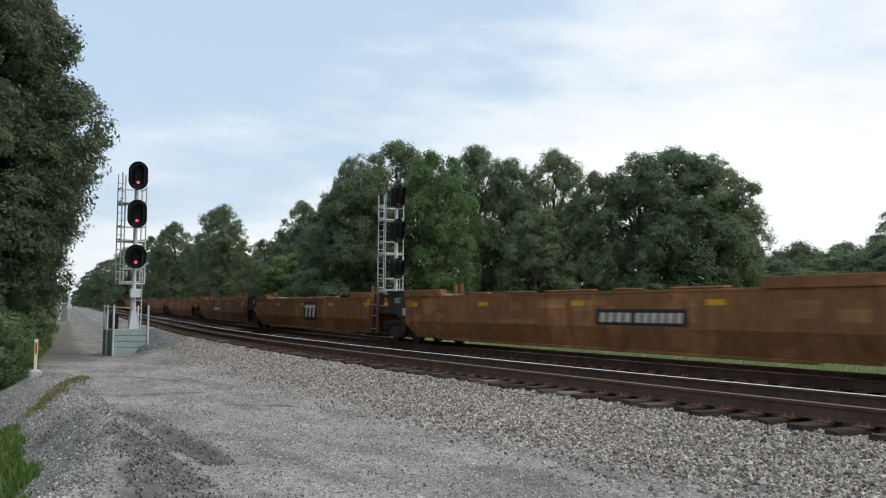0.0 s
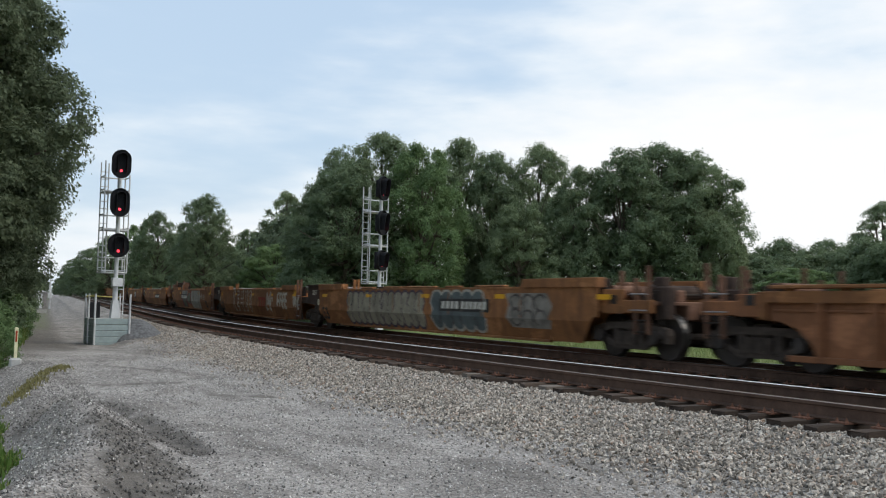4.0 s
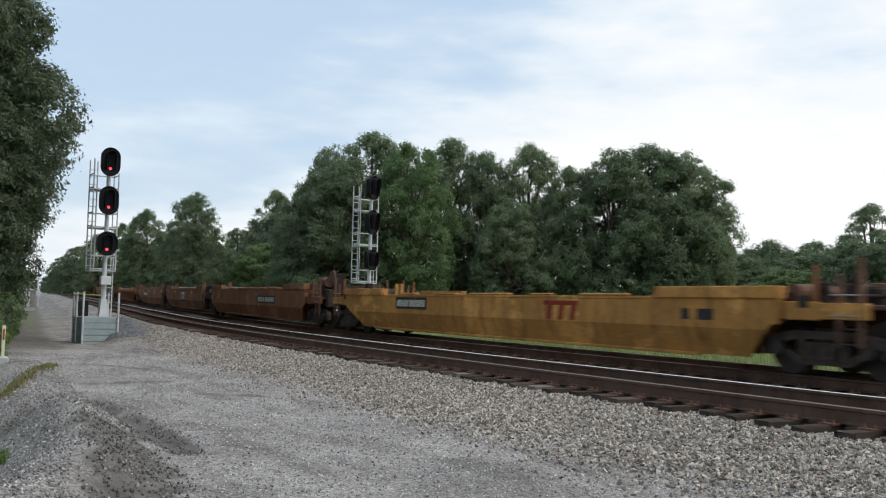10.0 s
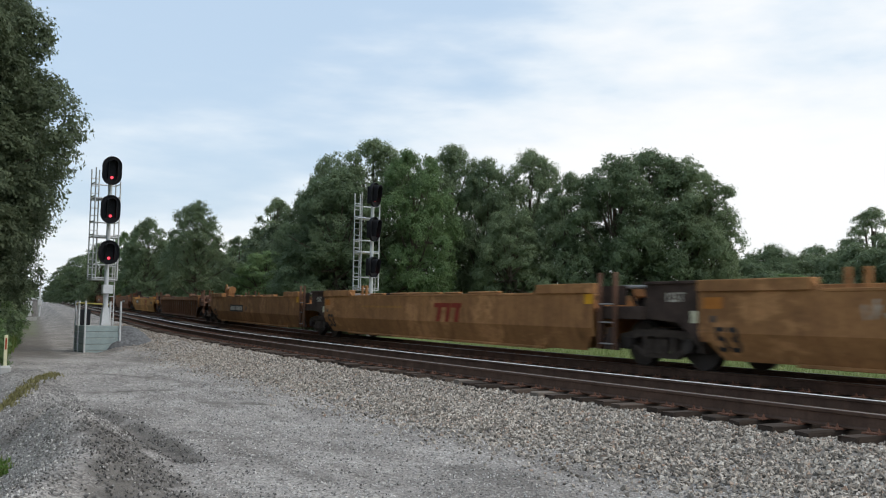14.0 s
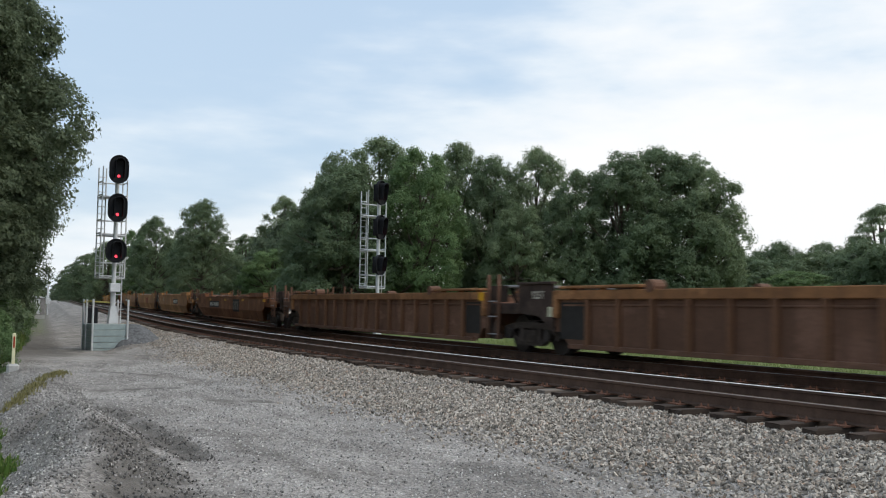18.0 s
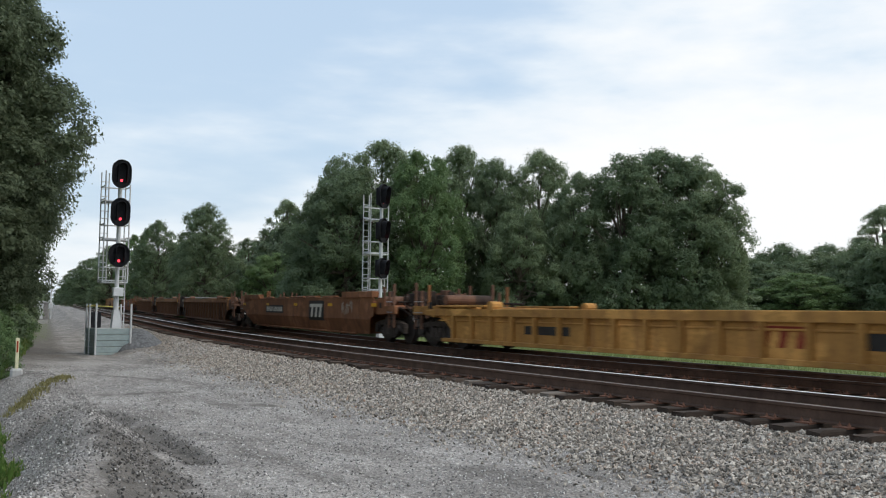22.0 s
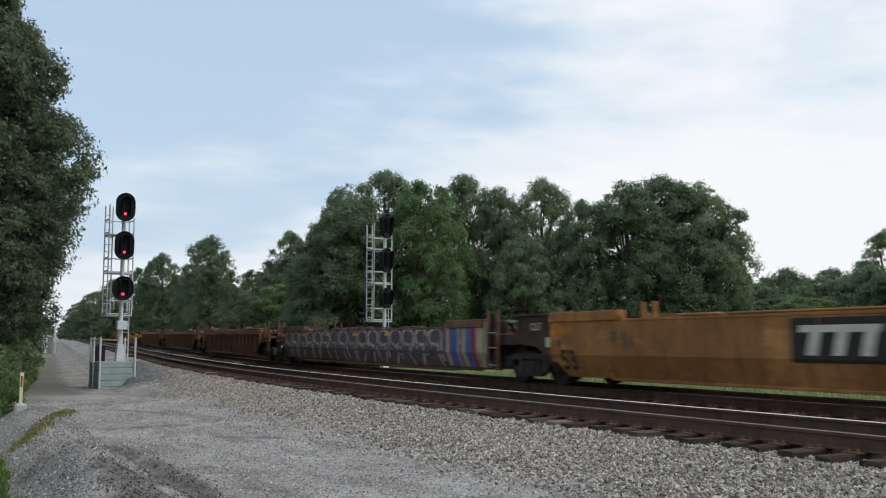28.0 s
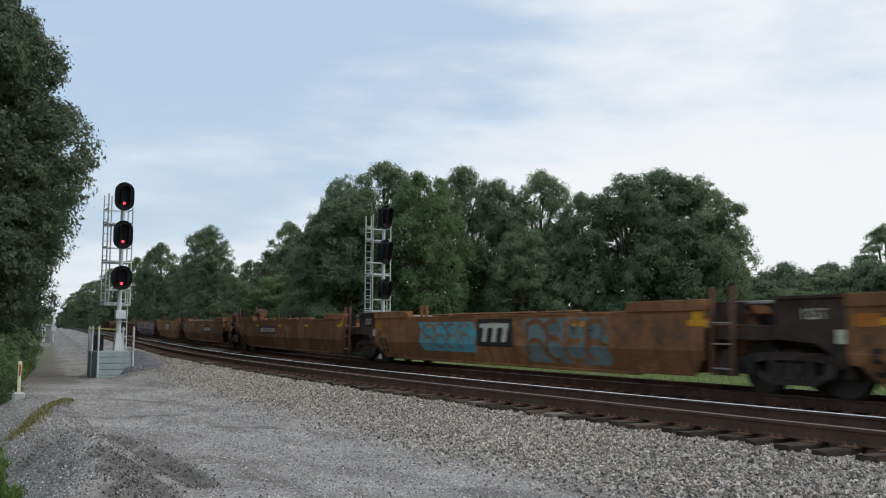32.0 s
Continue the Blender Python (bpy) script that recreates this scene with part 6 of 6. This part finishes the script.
SPRAY_TEAL = plain("grey_teal_spray_paint", (0.16, 0.2, 0.19), 0.75, vary=0.3, scale=3)
UNITS = {
    20: ("smooth", "ochre_brown", SMOOTH + " faded ochre-brown paint", 1.44, (dashes(), at_board(0.5))),
    21: ("smooth", "ochre_brown", SMOOTH + " faded ochre-brown with a white emblem", 1.44, (dashes(), at_logo(-1.2, 0.95, 0.5, board=NUMBER_PLATE), end_marks)),
    22: ("smooth", "ochre_brown", SMOOTH + " patchy ochre-brown with a number board", 1.44, (dashes(), at_board(-2.1, 0.92, 2.9), end_marks, side_tank(-1), patch(2.4, 2.95, 1.05, 1.25, PAINTS["tan"]), patch(0.5, 1.6, 1.12, 1.32, PAINTS["tan"]), patch(1.7, 3.4, 0.74, 0.84, PAINTS["tan"]), patch(-0.5, 0.2, 1.05, 1.3, PAINTS["tan"]), patch(-6.6, -6.0, 0.95, 1.25, PAINTS["tan"]), patch(-7.6, -6.9, 0.9, 1.1, PAINTS["tan"]))),
    23: ("smooth", "ochre_brown", SMOOTH + " brown with grey graffiti along its side", 1.44, (dashes(1.24, 5), throw_up(-1.2, -4.9, 6, SPRAY_PALE, SPRAY_DARK, 3, 0.29, 1.42, 0.05, SPRAY_PALE, 0.15), silver(3.25, 0.75, SPRAY_PALE, 1.06, 1.42), bands(3.1, 0.8, (SPRAY_PALE, SPRAY_TEAL, SPRAY_PALE, SPRAY_TEAL, SPRAY_GREY, SPRAY_BLUE_GREY, SPRAY_PALE), 1.16, 1.36), bands(3.3, 0.7, (SPRAY_RED, SPRAY_DARK, SPRAY_OLIVE, SPRAY_DARK, SPRAY_OLIVE, SPRAY_DARK, SPRAY_RED), 0.3, 0.86), at_board(2.25, 0.98, 3.0), graffiti_blobs(0.75, -1.1, (SPRAY_RED, SPRAY_OLIVE), 4, 0.4, 1.4, 1), patch(0.45, -0.8, 0.5, 1.28, SPRAY_OLIVE), scrawl(0.5, -0.8, SPRAY_DARK, 4, 0.6, 1.3, 3, 0.05), scrawl(-4.9, -6.8, SPRAY_WHITE, 5, 0.85, 1.25), fifty_three(-1), fifty_three(1, 3.45), side_tank(1))),
    24: ("smooth", "ochre_brown", SMOOTH + " brown with outlined graffiti letters", 1.44, (dashes(1.24), block_word, at_logo(-1.9, 0.9, 0.44, RED_LETTER), scrawl(-2.7, -4.0, SPRAY_WHITE, 8, 0.4, 1.38, 4, 0.2), letter_curves(-4.8, -6.5, SPRAY_WHITE, 9, 4, 0.7, 1.3, 0.12), scrawl(-7.4, -8.2, SPRAY_WHITE, 6, 0.5, 1.35, 4, 0.18), fifty_three(1), end_marks)),
    25: ("smooth", "ochre_brown", SMOOTH + " brown with wide grey graffiti", 1.44, (dashes(1.24), throw_up(6.1, 3.1, 6, SILVER, SPRAY_PLUM, 9, 0.3, 1.39, 0.045, SPRAY_PLUM), throw_up(3.15, 0.1, 6, SILVER, SPRAY_PLUM, 10, 0.3, 1.39, 0.05, SPRAY_PLUM, 0.16), throw_up(-0.45, -3.4, 5, SPRAY_BLUE_GREY, SPRAY_DARK, 12, 0.32, 1.4, 0.05, SPRAY_PALE, 0.15), at_board(-2.3, 1.0, 2.8), silver(-4.6, -6.4, SPRAY_GREY, 0.5, 1.32), letter_curves(-4.7, -6.3, SPRAY_DARK, 95, 3, 0.55, 1.28, 0.05), fifty_three(1))),
    26: ("ribbed", "red_brown", RIBBED + " rusty red-brown", 1.34, (dashes(1.28, 5),)),
    27: ("smooth", "red_brown", SMOOTH + " clean red-brown with a number board", 1.44, (dashes(1.24), at_board(2.5, 1.0, 3.0), scrawl(-0.5, -3.0, SPRAY_DARK, 14, 0.78, 1.05, 6), fifty_three(1, 3.45), patch(8.1, 8.55, 1.1, 1.32, DASH, 0, "yellow square mark"))),
    28: ("smooth", "red_brown", SMOOTH + " red-brown with a white emblem", 1.44, (dashes(1.24), at_logo(-0.1, 1.0, 0.46, board=NUMBER_PLATE), end_marks)),
    29: ("smooth", "red_brown", SMOOTH + " plain red-brown with a number board", 1.44, (at_board(-2.5, 1.0, 3.0), end_marks, side_tank(-1))),
    30: ("smooth", "yellow", SMOOTH + " faded yellow with a dark red emblem", 1.24, (at_logo(-3.1, 0.95, 0.42, RED_LETTER), at_board(4.3, 1.02, 2.0), patch(-7.7, -7.3, 0.85, 1.05, NUMBER_PLATE), patch(-7.1, -6.9, 0.85, 1.05, NUMBER_PLATE))),
    31: ("ribbed", "dark_brown", RIBBED + " dirty dark brown with chalky graffiti", 1.46, (scrawl(6.5, -7.5, SPRAY_CHALK, 21, 0.84, 1.14, 16, 0.07), scrawl(-1.2, -3.2, SPRAY_GREY, 22, 0.45, 1.1, 3, 0.06))),
    32: ("smooth", "tan", SMOOTH + " faded tan with a number board", 1.44, (at_board(2.0, 0.9, 2.9), fifty_three(1, 3.45), patch(0.0, -0.2, 0.8, 1.0, SPRAY_DARK), side_tank(1, "tan"), scrawl(-0.6, -1.0, SPRAY_DARK, 33, 0.95, 1.15, 1))),
    33: ("smooth", "tan", SMOOTH + " faded tan with a dark red emblem", 1.44, (at_logo(-1.4, 0.98, 0.5, RED_LETTER), fifty_three(1), patch(1.5, 4.5, 1.08, 1.14, PAINTS["yellow"]), end_marks)),
    34: ("smooth", "tan", SMOOTH + " faded tan with a board near its end", 1.44, (at_board(-2.1, 1.0, 2.5), fifty_three(1), scrawl(5.7, 5.0, SPRAY_WHITE, 31, 0.95, 1.3, 3), end_marks)),
    35: ("smooth", "red_brown", SMOOTH + " dark red-brown with a grey emblem", 1.34, (dashes(1.2), at_logo(-2.9, 0.92, 0.42, SPRAY_GREY, NUMBER_PLATE), at_board(3.3, 0.95, 3.0))),
    36: ("ribbed", "dark_brown", RIBBED + " weathered dark brown", 1.46, (patch(-8.0, -6.9, 0.4, 1.2, NUMBER_PLATE, 0, "black data panel"),)),
    37: ("ribbed", "dark_brown", RIBBED + " dark brown with black data panels", 1.46, (patch(6.6, 7.6, 0.4, 1.2, NUMBER_PLATE, 0, "black data panel"), patch(-7.4, -6.3, 0.4, 1.2, NUMBER_PLATE, 0, "black data panel"), patch(-7.0, -6.7, 0.6, 0.75, PALE_DASH))),
    38: ("ribbed", "dark_brown", RIBBED + " weathered dark brown, last of its set", 1.46, (patch(7.5, 8.7, 0.4, 1.2, NUMBER_PLATE, 0, "black data panel"), patch(7.8, 8.5, 0.55, 0.75, PALE_DASH))),
    39: ("smooth", "red_brown", SMOOTH + " brown with an emblem and a number board", 1.44, (dashes(1.2), at_board(3.3, 1.0, 2.9), at_logo(-2.8, 0.98, 0.5, board=NUMBER_PLATE), scrawl(-5.7, -6.9, SPRAY_WHITE, 41, 0.78, 1.35, 5, 0.05))),
    40: ("ribbed", "yellow", RIBBED + " faded yellow, lower than the others", 1.1, (patch(2.6, 4.4, 0.5, 0.7, NUMBER_PLATE, 0, "black data panel"), at_logo(-3.3, 0.66, 0.36, RED_LETTER), patch(-5.4, -4.9, 0.5, 0.8, NUMBER_PLATE, 0, "black data panel"))),
    41: ("ribbed", "dark_brown", RIBBED + " dark brown with chalky graffiti letters", 1.46, (dashes(1.36, 6), letter_curves(8.0, 3.6, SPRAY_CHALK, 51, 5, 0.38, 1.12, 0.09), letter_curves(3.2, -4.5, SPRAY_FAINT, 53, 8, 0.36, 1.08, 0.07))),
    42: ("ribbed", "dark_brown", RIBBED + " dark red-brown", 1.46, (dashes(1.36, 6), at_logo(-4.4, 0.85, 0.36, SPRAY_GREY))),
    43: ("ribbed", "dark_brown", RIBBED + " dark brown with an orange brake wheel", 1.46, (dashes(1.36, 6), scrawl(2, -2, SPRAY_GREY, 61, 0.5, 0.9, 5, 0.06), orange_wheel)),
    44: ("smooth", "dark_brown", SMOOTH + " covered in white and coloured graffiti", 1.36, (silver(8.5, -7.0, SILVER_DULL, 0.34, 1.33), drips(8.4, -6.9, 16, SPRAY_WHITE, 77, thick=0.08), drips(8.2, -6.8, 14, SPRAY_PURPLE, 78, 0.4, 1.4, 0.06), bands(-7.0, -9.5, (SPRAY_PURPLE, SPRAY_CREAM, SPRAY_PURPLE, SPRAY_BLUE_DEEP, SPRAY_PINK, SPRAY_PURPLE, SPRAY_CREAM, SPRAY_BLUE_DEEP, SPRAY_PURPLE, SPRAY_RED, SPRAY_PINK, SPRAY_CREAM, SPRAY_TEAL, SPRAY_PALE), 0.34, 1.5), scrawl(-7, -8.2, SPRAY_WHITE, 73, 0.8, 1.4, 3, 0.08), dashes(1.22, 7))),
    45: ("smooth", "orange_tan", SMOOTH + " orange-tan with a white emblem on black", 1.44, (dashes(1.2, 3), at_logo(-0.3, 1.02, 0.48, board=NUMBER_PLATE), patch(-2.6, 0.6, 0.74, 0.86, PAINTS["tan"], 0, "pale repainted strip"), scrawl(4.4, 5.2, SPRAY_DARK, 81, 0.8, 1.25, 3), end_marks, fifty_three(1))),
    46: ("smooth", "tan_brown", SMOOTH + " patchy tan-brown with a number board", 1.44, (dashes(1.2), at_board(-2.2, 0.98, 2.8), patch(0.8, 2.8, 0.76, 0.9, PAINTS["tan"]), patch(3.6, 4.3, 0.9, 1.05, PAINTS["tan"]), side_tank(-1), end_marks)),
    47: ("smooth", "tan_brown", SMOOTH + " tan-brown with a number board", 1.44, (dashes(1.22), at_board(2.15, 1.02, 2.9), patch(-1.8, -0.8, 0.95, 1.2, PAINTS["tan"]), fifty_three(1, 3.45), side_tank(1), end_marks)),
    48: ("smooth", "tan_brown", SMOOTH + " tan with turquoise and grey graffiti", 1.44, (dashes(1.22), silver(4.2, 1.0, SPRAY_BLUE, 0.5, 1.3), letter_curves(4.0, 1.2, SPRAY_GREY, 91, 4, 0.6, 1.25, 0.09), at_logo(0.0, 1.02, 0.46, board=NUMBER_PLATE), silver(-1.4, -4.6, SPRAY_TEAL, 0.35, 1.36), letter_curves(-1.5, -4.6, PAINTS["ochre_brown"], 94, 4, 0.4, 1.3, 0.12), scrawl(-2.6, -7, SPRAY_DARK, 92, 0.76, 1.3, 8, 0.05), fifty_three(1), end_marks)),
}
LAST = ("smooth", "tan_brown", SMOOTH + " tan-brown, last to come into view", 1.44, (dashes(1.22), end_marks, fifty_three(1)))
cars = []


def build_train():
    made = {}
    plain_cycle = [("ribbed", "dark_brown", RIBBED + " weathered dark brown", 1.46, ()), ("smooth", "red_brown", SMOOTH + " faded red-brown", 1.44, (dashes(),)), ("smooth", "ochre_brown", SMOOTH + " faded ochre-brown paint", 1.44, (dashes(),))]
    for i in range(len(JOINTS) - 1):
        (a, fk), (b, rk) = JOINTS[i], JOINTS[i + 1]
        half = (a - b) / 2
        number = i + 8
        if number in UNITS or number == 49:
            style, paint, label, top, decor = UNITS.get(number, LAST)
            car = well_car(half, fk, rk, style, paint, label, top, decor)
        else:
            key = i % 3
            if key not in made:
                made[key] = well_car(11.0, "C", "C", *plain_cycle[key][:4], plain_cycle[key][4])
                car = made[key]
            else:
                car = copy_thing(made[key], Matrix.Identity(4))
        cars.append((car, a, b))


build_train()


def on_rail(y):
    return spot(y, U_FAR + GAUGE / 2, RAIL_Z)


def car_pose(a, b, t):
    p, q = on_rail(a + SPEED * t), on_rail(b + SPEED * t)
    d = p - q
    m = d.to_track_quat("X", "Z").to_matrix().to_4x4()
    return Matrix.Translation((p + q) / 2) @ m


def motions():
    for car, a, b in cars:
        mid, times = (a + b) / 2, {0.0, 32.0}
        t = 0.0
        while t < 32.0:
            s = mid + SPEED * t
            t += 0.3 if -45 < s < 90 else (1.0 if -80 < s < 400 else 4.0)
            times.add(round(min(t, 32.0), 3))
        walk(car, [(t, car_pose(a, b, t)) for t in sorted(times)])


motions()
